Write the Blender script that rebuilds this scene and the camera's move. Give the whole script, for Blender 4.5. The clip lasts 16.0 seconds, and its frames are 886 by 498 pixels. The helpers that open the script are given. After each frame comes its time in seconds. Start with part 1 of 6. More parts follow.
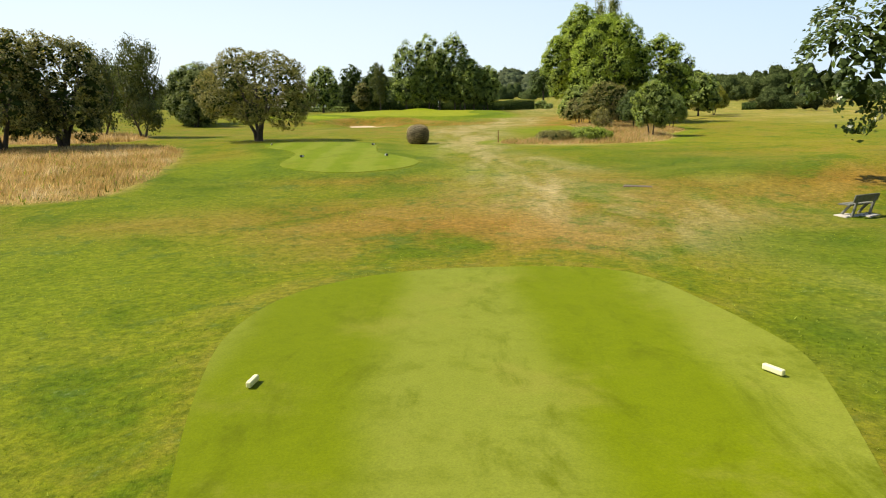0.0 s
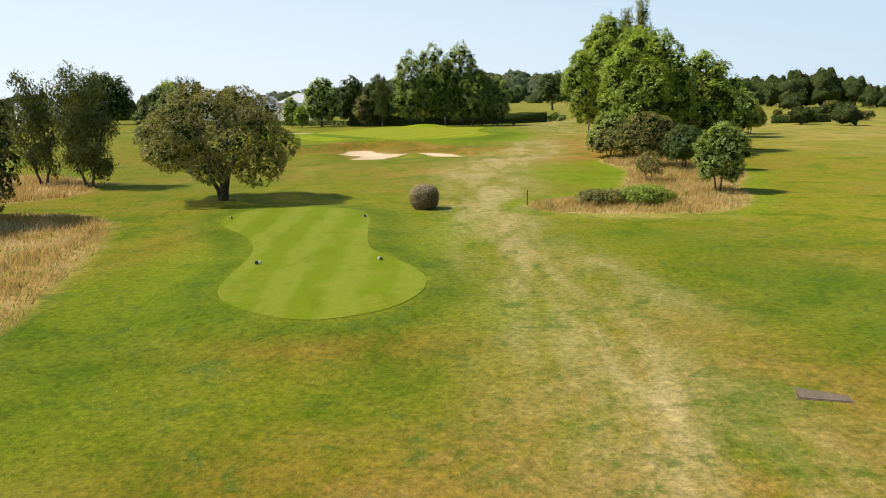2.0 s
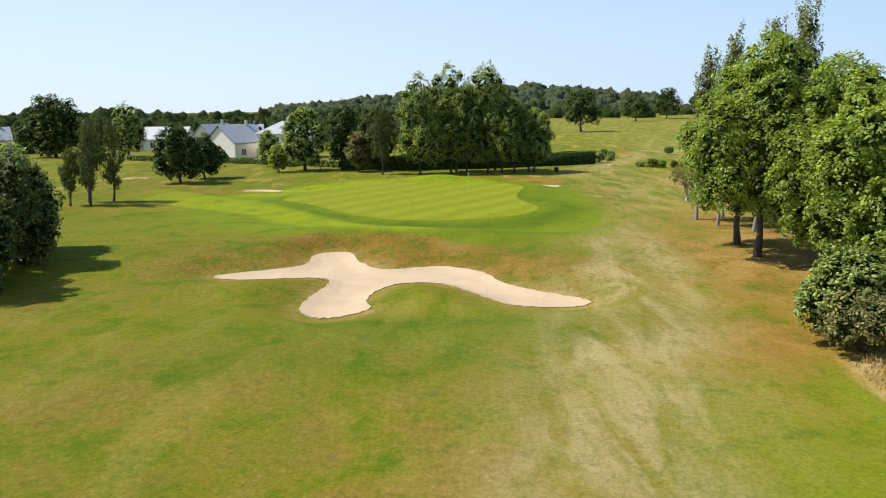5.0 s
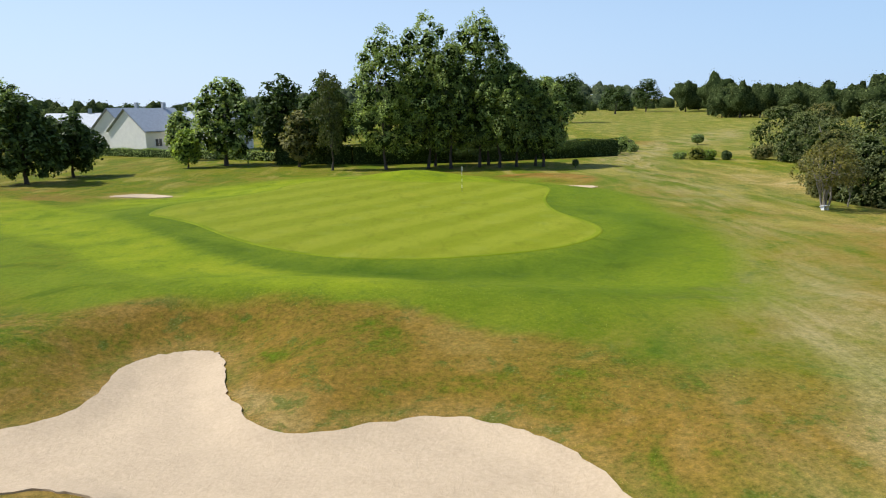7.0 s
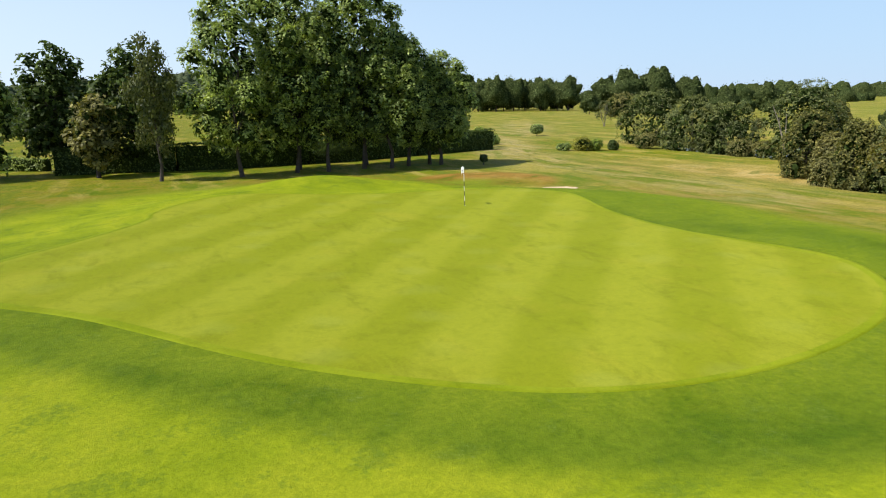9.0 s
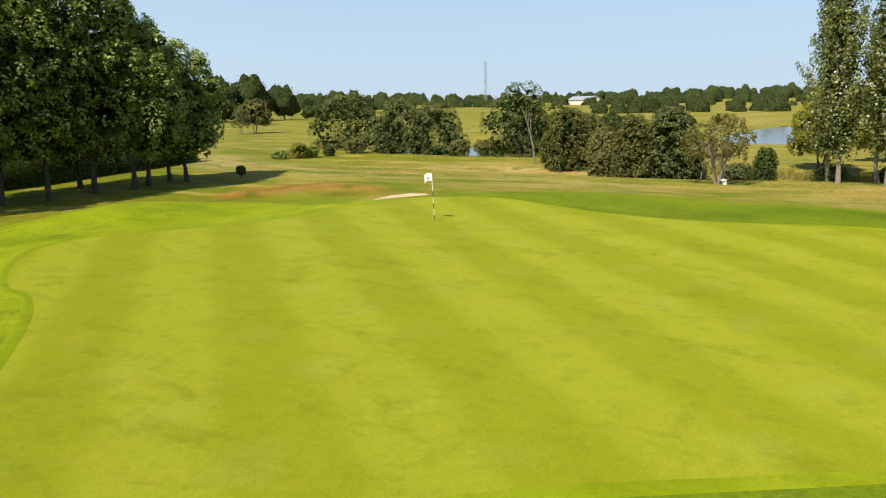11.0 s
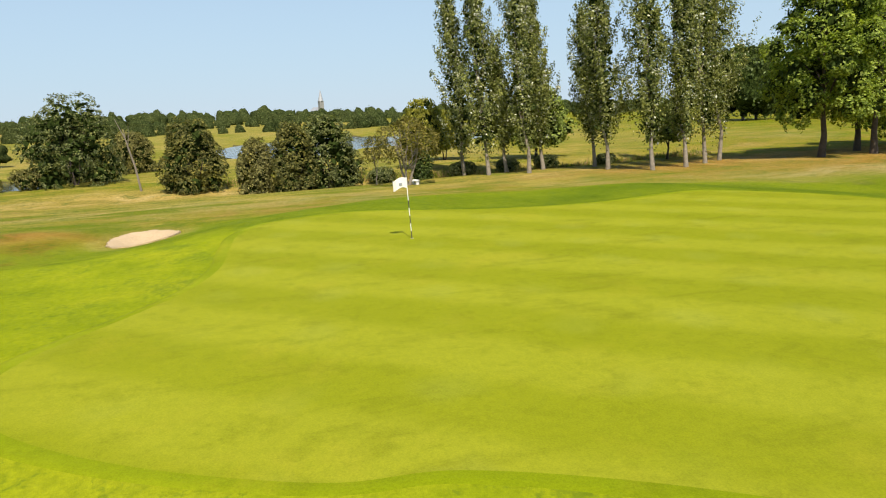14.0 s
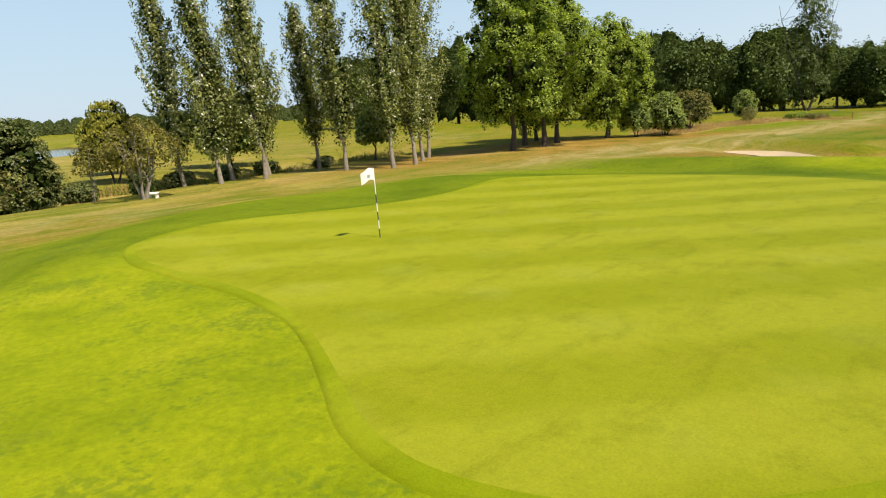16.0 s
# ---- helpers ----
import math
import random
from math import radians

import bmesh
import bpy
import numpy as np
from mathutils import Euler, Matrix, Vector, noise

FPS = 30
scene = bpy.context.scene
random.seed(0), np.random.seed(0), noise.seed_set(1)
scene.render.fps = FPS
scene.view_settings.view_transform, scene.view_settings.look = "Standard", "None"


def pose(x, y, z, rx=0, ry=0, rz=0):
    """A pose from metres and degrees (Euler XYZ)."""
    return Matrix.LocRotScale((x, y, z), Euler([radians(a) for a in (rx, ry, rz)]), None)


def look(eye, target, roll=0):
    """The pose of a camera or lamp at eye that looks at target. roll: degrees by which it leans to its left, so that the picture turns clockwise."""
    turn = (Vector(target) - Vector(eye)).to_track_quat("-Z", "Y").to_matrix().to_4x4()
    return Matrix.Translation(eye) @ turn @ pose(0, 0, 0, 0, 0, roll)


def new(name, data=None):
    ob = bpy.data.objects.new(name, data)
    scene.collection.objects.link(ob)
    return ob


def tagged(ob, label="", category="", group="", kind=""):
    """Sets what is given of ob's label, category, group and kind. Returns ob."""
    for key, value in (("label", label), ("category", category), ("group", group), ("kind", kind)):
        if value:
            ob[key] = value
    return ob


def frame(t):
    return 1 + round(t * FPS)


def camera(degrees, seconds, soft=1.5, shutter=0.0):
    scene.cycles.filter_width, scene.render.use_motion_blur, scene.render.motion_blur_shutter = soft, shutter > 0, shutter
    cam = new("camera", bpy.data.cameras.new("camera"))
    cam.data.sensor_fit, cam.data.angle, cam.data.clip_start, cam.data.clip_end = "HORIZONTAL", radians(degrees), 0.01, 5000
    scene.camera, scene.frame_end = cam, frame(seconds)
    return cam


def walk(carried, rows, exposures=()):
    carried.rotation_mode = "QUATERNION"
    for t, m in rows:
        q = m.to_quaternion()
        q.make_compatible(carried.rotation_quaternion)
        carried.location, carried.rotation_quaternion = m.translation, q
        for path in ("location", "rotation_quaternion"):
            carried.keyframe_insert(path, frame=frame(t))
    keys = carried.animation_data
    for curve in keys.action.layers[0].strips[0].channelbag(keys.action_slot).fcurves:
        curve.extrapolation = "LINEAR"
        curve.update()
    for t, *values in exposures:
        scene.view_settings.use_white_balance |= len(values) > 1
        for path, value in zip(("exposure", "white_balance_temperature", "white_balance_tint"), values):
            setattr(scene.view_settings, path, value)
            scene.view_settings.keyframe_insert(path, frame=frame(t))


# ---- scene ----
cam = camera(63.5, 16.0, 1.1)
PATH = [
    (0, 0.44, 1.62, 3.332, 0.17, -11.85, -0.73),
    (0.5, 0.49, 3.88, 3.842, 0.34, -11.83, -0.93),
    (1, 0.33, 6.84, 4.526, 0.40, -11.86, -0.99),
    (1.5, 0.10, 10.57, 5.327, 0.46, -11.86, -0.93),
    (2, -0.09, 15.01, 6.360, 0.53, -11.79, -0.91),
    (2.5, -0.22, 20.02, 7.630, 0.58, -11.75, -0.90),
    (3, -0.28, 25.50, 8.950, 0.66, -11.72, -0.90),
    (3.5, -0.36, 31.65, 10.256, 0.81, -11.73, -0.97),
    (4, -0.67, 39.18, 11.274, 0.93, -11.68, -1.01),
    (4.5, -1.33, 48.64, 11.727, 1.03, -11.45, -0.81),
    (5, -1.86, 58.82, 11.719, 1.36, -11.14, -0.72),
    (7.5, -5.56, 103.10, 7.441, -3.94, -11.56, -0.64),
    (8, -9.08, 109.46, 7.163, -8.38, -11.76, -0.60),
    (8.2, -10.91, 111.98, 7.058, -10.90, -11.78, -0.70),
    (10.3, -25.97, 133.31, 6.411, -45.70, -11.78, -0.95),
    (11, -28.18, 140.11, 6.163, -57.92, -11.64, -1.21),
    (11.5, -28.18, 145.04, 5.957, -66.35, -11.46, -1.28),
    (12, -27.87, 149.56, 5.779, -74.17, -11.28, -1.50),
    (12.5, -27.59, 153.57, 5.651, -81.68, -11.12, -1.68),
    (13, -27.09, 157.30, 5.489, -89.44, -10.98, -1.91),
    (13.5, -26.37, 160.70, 5.353, -97.67, -10.95, -2.23),
    (14, -25.23, 163.90, 5.243, -106.41, -11.00, -2.50),
    (14.5, -23.22, 166.83, 5.077, -115.11, -11.07, -2.72),
    (15, -21.00, 169.42, 4.944, -123.51, -11.18, -2.77),
    (15.5, -18.90, 171.70, 4.895, -131.82, -11.34, -2.80),
    (16, -16.57, 173.48, 4.791, -139.59, -11.45, -2.90),
]
walk(cam, [(t, pose(x, y, z, 90 + p, 0, w) @ pose(0, 0, 0, 0, 0, r)) for t, x, y, z, w, p, r in PATH],
     [(0, 0.60, 7250, 10), (1.5, 0.50, 7250, 10), (2.5, 0.42, 6800, 10), (4.0, 0.44, 6550, 10), (5.2, 0.38, 6400, 10), (7.3, 0.24, 6000, 10), (7.6, 0.28, 6000, 10), (8.2, 0.44, 6150, 10), (10.3, 0.36, 6950, 10), (13.0, 0.34, 7150, 10), (16, 0.42, 7500, 10)])

# ---- light ----
SUN_AZ, SUN_EL = 275.0, 52.0  # compass bearing of the sun from +y, clockwise, and its height
sun = new("sun", bpy.data.lights.new("sun", "SUN"))
sun.data.energy, sun.data.angle, sun.data.color = 4.6, radians(0.55), (1.0, 0.95, 0.86)
sa, se = radians(SUN_AZ), radians(SUN_EL)
sun_way = Vector((math.sin(sa) * math.cos(se), math.cos(sa) * math.cos(se), math.sin(se)))
sun.matrix_world = look(sun_way * 100, (0, 0, 0))
world = bpy.data.worlds.new("sky")
scene.world = world
world.use_nodes = True
wn = world.node_tree
sky = wn.nodes.new("ShaderNodeTexSky")
sky.sky_type, sky.sun_disc = "NISHITA", False
sky.sun_elevation, sky.sun_rotation = se, sa
sky.air_density, sky.dust_density, sky.ozone_density = 1.0, 0.05, 1.6
# summer haze: the sky pales smoothly towards the horizon, more so on the sun's side
way = wn.nodes.new("ShaderNodeTexCoord")
sep = wn.nodes.new("ShaderNodeSeparateXYZ")
wn.links.new(way.outputs["Generated"], sep.inputs[0])
low = wn.nodes.new("ShaderNodeMapRange")
low.interpolation_type = "SMOOTHSTEP"
for socket, value in zip(low.inputs[1:5], (-0.02, 0.50, 0.88, 0.05)):
    socket.default_value = value
wn.links.new(sep.outputs[2], low.inputs[0])
haze = wn.nodes.new("ShaderNodeMix")
haze.data_type = "RGBA"
side = wn.nodes.new("ShaderNodeVectorMath")
side.operation = "DOT_PRODUCT"
side.inputs[1].default_value = (math.sin(sa), math.cos(sa), 0)
wn.links.new(way.outputs["Generated"], side.inputs[0])
turn = wn.nodes.new("ShaderNodeMapRange")
turn.interpolation_type = "SMOOTHSTEP"
turn.inputs[1].default_value, turn.inputs[2].default_value = -1.0, 0.6
wn.links.new(side.outputs["Value"], turn.inputs[0])
pale = wn.nodes.new("ShaderNodeMix")
pale.data_type = "RGBA"
pale.inputs[6].default_value, pale.inputs[7].default_value = (3.0, 4.5, 6.5, 1), (5.0, 6.05, 7.5, 1)
wn.links.new(turn.outputs[0], pale.inputs[0])
wn.links.new(pale.outputs[2], haze.inputs[7])
wn.links.new(low.outputs[0], haze.inputs[0])
wn.links.new(sky.outputs[0], haze.inputs[6])
wn.links.new(haze.outputs[2], wn.nodes["Background"].inputs[0])
wn.nodes["Background"].inputs[1].default_value = 0.11


# ---- materials ----
def shader(name):
    m = bpy.data.materials.new(name)
    m.use_nodes = True
    nt = m.node_tree
    return m, nt, nt.nodes["Principled BSDF"]


def node(nt, kind, **values):
    n = nt.nodes.new("ShaderNode" + kind)
    for key, value in values.items():
        n.inputs[key].default_value = value
    return n


def fine(nt, scale, detail=4.0, rough=0.6, stretch=None, distort=0.0):
    """Noise over the object's own metres."""
    co = nt.nodes.new("ShaderNodeTexCoord")
    src = co.outputs["Object"]
    if stretch:
        mp = nt.nodes.new("ShaderNodeMapping")
        mp.inputs["Rotation"].default_value = (0, 0, radians(stretch[3]))
        mp.inputs["Scale"].default_value = stretch[:3]
        nt.links.new(src, mp.inputs[0])
        src = mp.outputs[0]
    n = node(nt, "TexNoise", Scale=scale, Detail=detail, Roughness=rough, Distortion=distort)
    nt.links.new(src, n.inputs["Vector"])
    return n.outputs["Fac"]


def ramp(nt, fac, stops):
    r = nt.nodes.new("ShaderNodeValToRGB")
    while len(r.color_ramp.elements) < len(stops):
        r.color_ramp.elements.new(0.5)
    for e, (at, c) in zip(r.color_ramp.elements, stops):
        e.position = at
        e.color = (*c, 1) if len(c) == 3 else c
    nt.links.new(fac, r.inputs[0])
    return r.outputs[0]


def mix(nt, fac, a, b, how="MIX"):
    n = nt.nodes.new("ShaderNodeMix")
    n.data_type, n.blend_type = "RGBA", how
    for s, v in ((n.inputs[0], fac), (n.inputs[6], a), (n.inputs[7], b)):
        if isinstance(v, bpy.types.NodeSocket):
            nt.links.new(v, s)
        elif isinstance(v, (int, float)):
            s.default_value = v
        else:
            s.default_value = (*v, 1)
    return n.outputs[2]


def calc(nt, op, a, b=None, c=None):
    n = nt.nodes.new("ShaderNodeMath")
    n.operation = op
    for s, v in zip(n.inputs, (a, b, c)):
        if isinstance(v, bpy.types.NodeSocket):
            nt.links.new(v, s)
        elif v is not None:
            s.default_value = v
    return n.outputs[0]


def soft_step(nt, v, lo, hi):
    n = nt.nodes.new("ShaderNodeMapRange")
    n.interpolation_type = "SMOOTHSTEP"
    nt.links.new(v, n.inputs[0])
    n.inputs[1].default_value, n.inputs[2].default_value = lo, hi
    return n.outputs[0]


def bump(nt, bsdf, height, strength, distance):
    b = node(nt, "Bump", Strength=strength, Distance=distance)
    nt.links.new(height, b.inputs["Height"])
    nt.links.new(b.outputs[0], bsdf.inputs["Normal"])


def plain(name, colour, rough=0.6, scale=6.0, vary=0.25, metal=0.0, relief=0.15):
    """A painted or raw surface with blotches and fine grain."""
    m, nt, b = shader(name)
    lo, hi = [c * (1 - vary) for c in colour], [min(1, c * (1 + vary)) for c in colour]
    c = ramp(nt, fine(nt, scale, 6), [(0.3, lo), (0.7, hi)])
    c = mix(nt, 0.35, c, ramp(nt, fine(nt, scale * 9, 3), [(0.3, lo), (0.7, hi)]))
    nt.links.new(c, b.inputs["Base Color"])
    b.inputs["Roughness"].default_value, b.inputs["Metallic"].default_value = rough, metal
    bump(nt, b, fine(nt, scale * 7, 4), relief, 0.01)
    return m


def foliage(name, dark, light, glow=0.3, rough=0.45, warm=(1.3, 1.35, 0.6)):
    """Leaves: each its own tone, thin enough to let sun through."""
    m, nt, b = shader(name)
    geo = nt.nodes.new("ShaderNodeNewGeometry")
    c = ramp(nt, geo.outputs["Random Per Island"], [(0.0, [v * 0.7 for v in dark]), (0.5, [(a + d) / 2 for a, d in zip(dark, light)]), (0.85, light), (1.0, [v * 1.35 for v in light])])
    patch = fine(nt, 0.5, 2)
    c = mix(nt, soft_step(nt, patch, 0.35, 0.7), c, mix(nt, 1.0, c, (1.18, 1.12, 0.9), "MULTIPLY"))
    nt.links.new(c, b.inputs["Base Color"])
    b.inputs["Roughness"].default_value = rough
    b.inputs["Specular IOR Level"].default_value = 0.2
    t = nt.nodes.new("ShaderNodeBsdfTranslucent")
    nt.links.new(mix(nt, 1.0, c, warm, "MULTIPLY"), t.inputs[0])
    s = nt.nodes.new("ShaderNodeMixShader")
    s.inputs[0].default_value = glow
    nt.links.new(b.outputs[0], s.inputs[1])
    nt.links.new(t.outputs[0], s.inputs[2])
    nt.links.new(s.outputs[0], nt.nodes["Material Output"].inputs[0])
    return m


def turf(name):
    """Course grass: greener or drier by the ground's own zones, with patches and blades."""
    m, nt, b = shader(name)

    def zone(n):
        a = nt.nodes.new("ShaderNodeAttribute")
        a.attribute_name = n
        return a.outputs["Fac"]

    big, mid, small, grain = fine(nt, 0.06, 4, 0.6), fine(nt, 0.26, 6, 0.62, None, 0.7), fine(nt, 2.4, 6, 0.75), fine(nt, 19.0, 5, 0.8)
    tuft = fine(nt, 6.0, 5, 0.75)
    c = ramp(nt, big, [(0.32, (0.118, 0.160, 0.004)), (0.5, (0.168, 0.186, 0.005)), (0.70, (0.218, 0.204, 0.010))])
    both = calc(nt, "ADD", calc(nt, "MULTIPLY", mid, 0.72), calc(nt, "MULTIPLY", small, 0.28))
    c = mix(nt, calc(nt, "MULTIPLY", soft_step(nt, both, 0.47, 0.66), 0.75), c, (0.200, 0.172, 0.026))
    c = mix(nt, calc(nt, "MULTIPLY", soft_step(nt, both, 0.52, 0.36), 0.75), c, (0.070, 0.128, 0.004))
    dry = calc(nt, "MULTIPLY", zone("dry"), soft_step(nt, both, 0.36, 0.62))
    c = mix(nt, dry, c, ramp(nt, small, [(0.3, (0.150, 0.090, 0.016)), (0.55, (0.26, 0.165, 0.034)), (0.75, (0.36, 0.26, 0.08))]))
    brown = calc(nt, "MULTIPLY", zone("brown"), soft_step(nt, both, 0.31, 0.49))
    c = mix(nt, brown, c, ramp(nt, mid, [(0.32, (0.185, 0.098, 0.016)), (0.52, (0.27, 0.150, 0.028)), (0.70, (0.34, 0.225, 0.060))]))
    wisp = calc(nt, "ADD", calc(nt, "MULTIPLY", fine(nt, 0.42, 5, 0.62, (1, 0.30, 1, 6), 0.8), 0.78), calc(nt, "MULTIPLY", small, 0.22))
    worn = calc(nt, "MULTIPLY", zone("track"), soft_step(nt, wisp, 0.30, 0.62))
    c = mix(nt, worn, c, ramp(nt, wisp, [(0.3, (0.27, 0.215, 0.075)), (0.6, (0.38, 0.30, 0.135)), (0.75, (0.44, 0.36, 0.19))]))
    band = fine(nt, 0.30, 6, 0.62, (1, 0.28, 1, -32), 0.7)
    c = mix(nt, calc(nt, "MULTIPLY", zone("streak"), soft_step(nt, band, 0.50, 0.64)), c, ramp(nt, small, [(0.3, (0.265, 0.220, 0.036)), (0.7, (0.345, 0.285, 0.075))]))
    c = mix(nt, calc(nt, "MULTIPLY", zone("streak"), soft_step(nt, band, 0.49, 0.38)), c, ramp(nt, small, [(0.35, (0.105, 0.140, 0.010)), (0.65, (0.165, 0.185, 0.016))]))
    lush = calc(nt, "MULTIPLY", zone("lush"), soft_step(nt, mid, 0.30, 0.50))
    c = mix(nt, lush, c, ramp(nt, calc(nt, "ADD", calc(nt, "MULTIPLY", small, 0.5), calc(nt, "MULTIPLY", mid, 0.5)), [(0.35, (0.120, 0.178, 0.006)), (0.65, (0.195, 0.235, 0.012))]))
    c = mix(nt, calc(nt, "MULTIPLY", zone("collar"), 0.78), c, ramp(nt, both, [(0.38, (0.062, 0.112, 0.005)), (0.62, (0.112, 0.165, 0.008))]))
    c = mix(nt, calc(nt, "MULTIPLY", zone("apron"), 0.72), c, ramp(nt, mid, [(0.35, (0.205, 0.262, 0.007)), (0.5, (0.268, 0.318, 0.009)), (0.65, (0.322, 0.348, 0.014))]))
    c = mix(nt, calc(nt, "MULTIPLY", zone("tan"), 0.92), c, ramp(nt, calc(nt, "ADD", calc(nt, "MULTIPLY", mid, 0.7), calc(nt, "MULTIPLY", small, 0.3)), [(0.34, (0.25, 0.19, 0.050)), (0.50, (0.40, 0.275, 0.090)), (0.66, (0.53, 0.41, 0.20))]))
    c = mix(nt, soft_step(nt, zone("mud"), 0.4, 0.6), c, (0.09, 0.075, 0.03))
    rough = calc(nt, "SUBTRACT", 1.0, calc(nt, "MULTIPLY", zone("mown"), 0.55))
    blades = ramp(nt, grain, [(0.30, (0.70, 0.72, 0.66)), (0.52, (1, 1, 1)), (0.75, (1.32, 1.30, 1.25))])
    c = mix(nt, rough, c, mix(nt, 1.0, c, blades, "MULTIPLY"))
    tufts = ramp(nt, tuft, [(0.32, (0.56, 0.63, 0.52)), (0.5, (1, 1, 1)), (0.70, (1.42, 1.36, 1.26))])
    c = mix(nt, rough, c, mix(nt, 1.0, c, tufts, "MULTIPLY"))
    clover = calc(nt, "MULTIPLY", soft_step(nt, fine(nt, 0.75, 5, 0.7, None, 0.4), 0.54, 0.66), calc(nt, "MULTIPLY", rough, 0.62))
    c = mix(nt, clover, c, ramp(nt, fine(nt, 11.0, 3, 0.6), [(0.38, (0.040, 0.085, 0.006)), (0.60, (0.085, 0.140, 0.020)), (0.72, (0.24, 0.29, 0.12))]))
    clump = ramp(nt, fine(nt, 3.4, 9, 0.85), [(0.36, (0.70, 0.76, 0.64)), (0.5, (1, 1, 1)), (0.64, (1.25, 1.20, 1.12))])
    c = mix(nt, calc(nt, "MULTIPLY", rough, 0.85), c, mix(nt, 1.0, c, clump, "MULTIPLY"))
    weed = calc(nt, "MULTIPLY", soft_step(nt, calc(nt, "ADD", calc(nt, "MULTIPLY", fine(nt, 0.55, 4, 0.6), 0.6), calc(nt, "MULTIPLY", fine(nt, 7.0, 3, 0.6), 0.4)), 0.53, 0.60), calc(nt, "MULTIPLY", zone("apron"), 0.55))
    c = mix(nt, weed, c, (0.105, 0.165, 0.012))
    nt.links.new(c, b.inputs["Base Color"])
    b.inputs["Diffuse Roughness"].default_value = 0.3
    b.inputs["Roughness"].default_value = 0.85
    b.inputs["Specular IOR Level"].default_value = 0.06
    bump(nt, b, calc(nt, "ADD", calc(nt, "MULTIPLY", tuft, 0.6), calc(nt, "MULTIPLY", grain, 0.3)), 0.75, 0.10)
    return m


def lawn(name, base, light, yaw, period, cross=0.0, worn=0.25, dab_sheen=0.0, blotch=0.45):
    """Close-mown turf with rolled bands, which run along yaw, and bands across them."""
    m, nt, b = shader(name)
    co = nt.nodes.new("ShaderNodeTexCoord")

    def band(turn, width):
        mp = nt.nodes.new("ShaderNodeMapping")
        mp.inputs["Rotation"].default_value = (0, 0, radians(turn))
        nt.links.new(co.outputs["Object"], mp.inputs[0])
        sep = nt.nodes.new("ShaderNodeSeparateXYZ")
        nt.links.new(mp.outputs[0], sep.inputs[0])
        wob = calc(nt, "MULTIPLY", fine(nt, 0.35, 3), 1.1)
        w = calc(nt, "SINE", calc(nt, "MULTIPLY", calc(nt, "ADD", sep.outputs[0], wob), 2 * math.pi / width))
        return soft_step(nt, w, -0.6, 0.6)

    s = band(-yaw, period)
    if cross:
        s = calc(nt, "ADD", calc(nt, "MULTIPLY", s, 1 - cross), calc(nt, "MULTIPLY", band(-yaw + 76, period * 1.1), cross))
    c = mix(nt, s, base, light)
    mid = fine(nt, 0.5, 5, 0.65)
    c = mix(nt, calc(nt, "MULTIPLY", soft_step(nt, mid, 0.50, 0.75), worn), c, (light[0] * 1.25, light[1] * 1.02, light[2] * 1.5))
    c = mix(nt, calc(nt, "MULTIPLY", soft_step(nt, fine(nt, 1.6, 4), 0.52, 0.72), 0.35), c, [v * 0.72 for v in base])
    c = mix(nt, calc(nt, "MULTIPLY", soft_step(nt, fine(nt, 0.9, 6, 0.72, (1, 0.4, 1, -yaw), 0.5), 0.50, 0.72), blotch), c, [v * 0.66 for v in base])
    if dab_sheen:
        # grass sheen painted as pale dabs where two passes of the mower cross
        mp = nt.nodes.new("ShaderNodeMapping")
        mp.inputs["Rotation"].default_value = (0, 0, radians(14))
        nt.links.new(co.outputs["Object"], mp.inputs[0])
        sep = nt.nodes.new("ShaderNodeSeparateXYZ")
        nt.links.new(mp.outputs[0], sep.inputs[0])
        wob = calc(nt, "MULTIPLY", fine(nt, 0.5, 3), 1.4)
        u = calc(nt, "COSINE", calc(nt, "MULTIPLY", calc(nt, "ADD", calc(nt, "ADD", sep.outputs[0], 40.25 - 0.7), wob), 2 * math.pi / 3.2))
        v = calc(nt, "COSINE", calc(nt, "MULTIPLY", calc(nt, "ADD", calc(nt, "SUBTRACT", sep.outputs[1], 130.8 + 0.7), wob), 2 * math.pi / 2.7))
        spot = soft_step(nt, calc(nt, "ADD", u, v), 0.55, 2.0)
        c = mix(nt, calc(nt, "MULTIPLY", spot, calc(nt, "MULTIPLY", soft_step(nt, fine(nt, 0.14, 3), 0.36, 0.6), dab_sheen)), c, (0.36, 0.42, 0.16))
    speck = fine(nt, 5.0, 8, 0.82)
    c = mix(nt, 0.6, c, mix(nt, 1.0, c, ramp(nt, speck, [(0.35, (0.82, 0.85, 0.78)), (0.5, (1, 1, 1)), (0.66, (1.12, 1.10, 1.08))]), "MULTIPLY"))
    grain = fine(nt, 30.0, 4, 0.7)
    c = mix(nt, 0.6, c, mix(nt, 1.0, c, ramp(nt, grain, [(0.3, (0.72, 0.72, 0.72)), (0.75, (1.25, 1.25, 1.2))]), "MULTIPLY"))
    nt.links.new(c, b.inputs["Base Color"])
    b.inputs["Roughness"].default_value = 0.8
    b.inputs["Specular IOR Level"].default_value = 0.06
    b.inputs["Diffuse Roughness"].default_value = 0.3
    bump(nt, b, calc(nt, "ADD", calc(nt, "MULTIPLY", mid, 0.5), calc(nt, "MULTIPLY", grain, 0.3)), 0.3, 0.05)
    return m


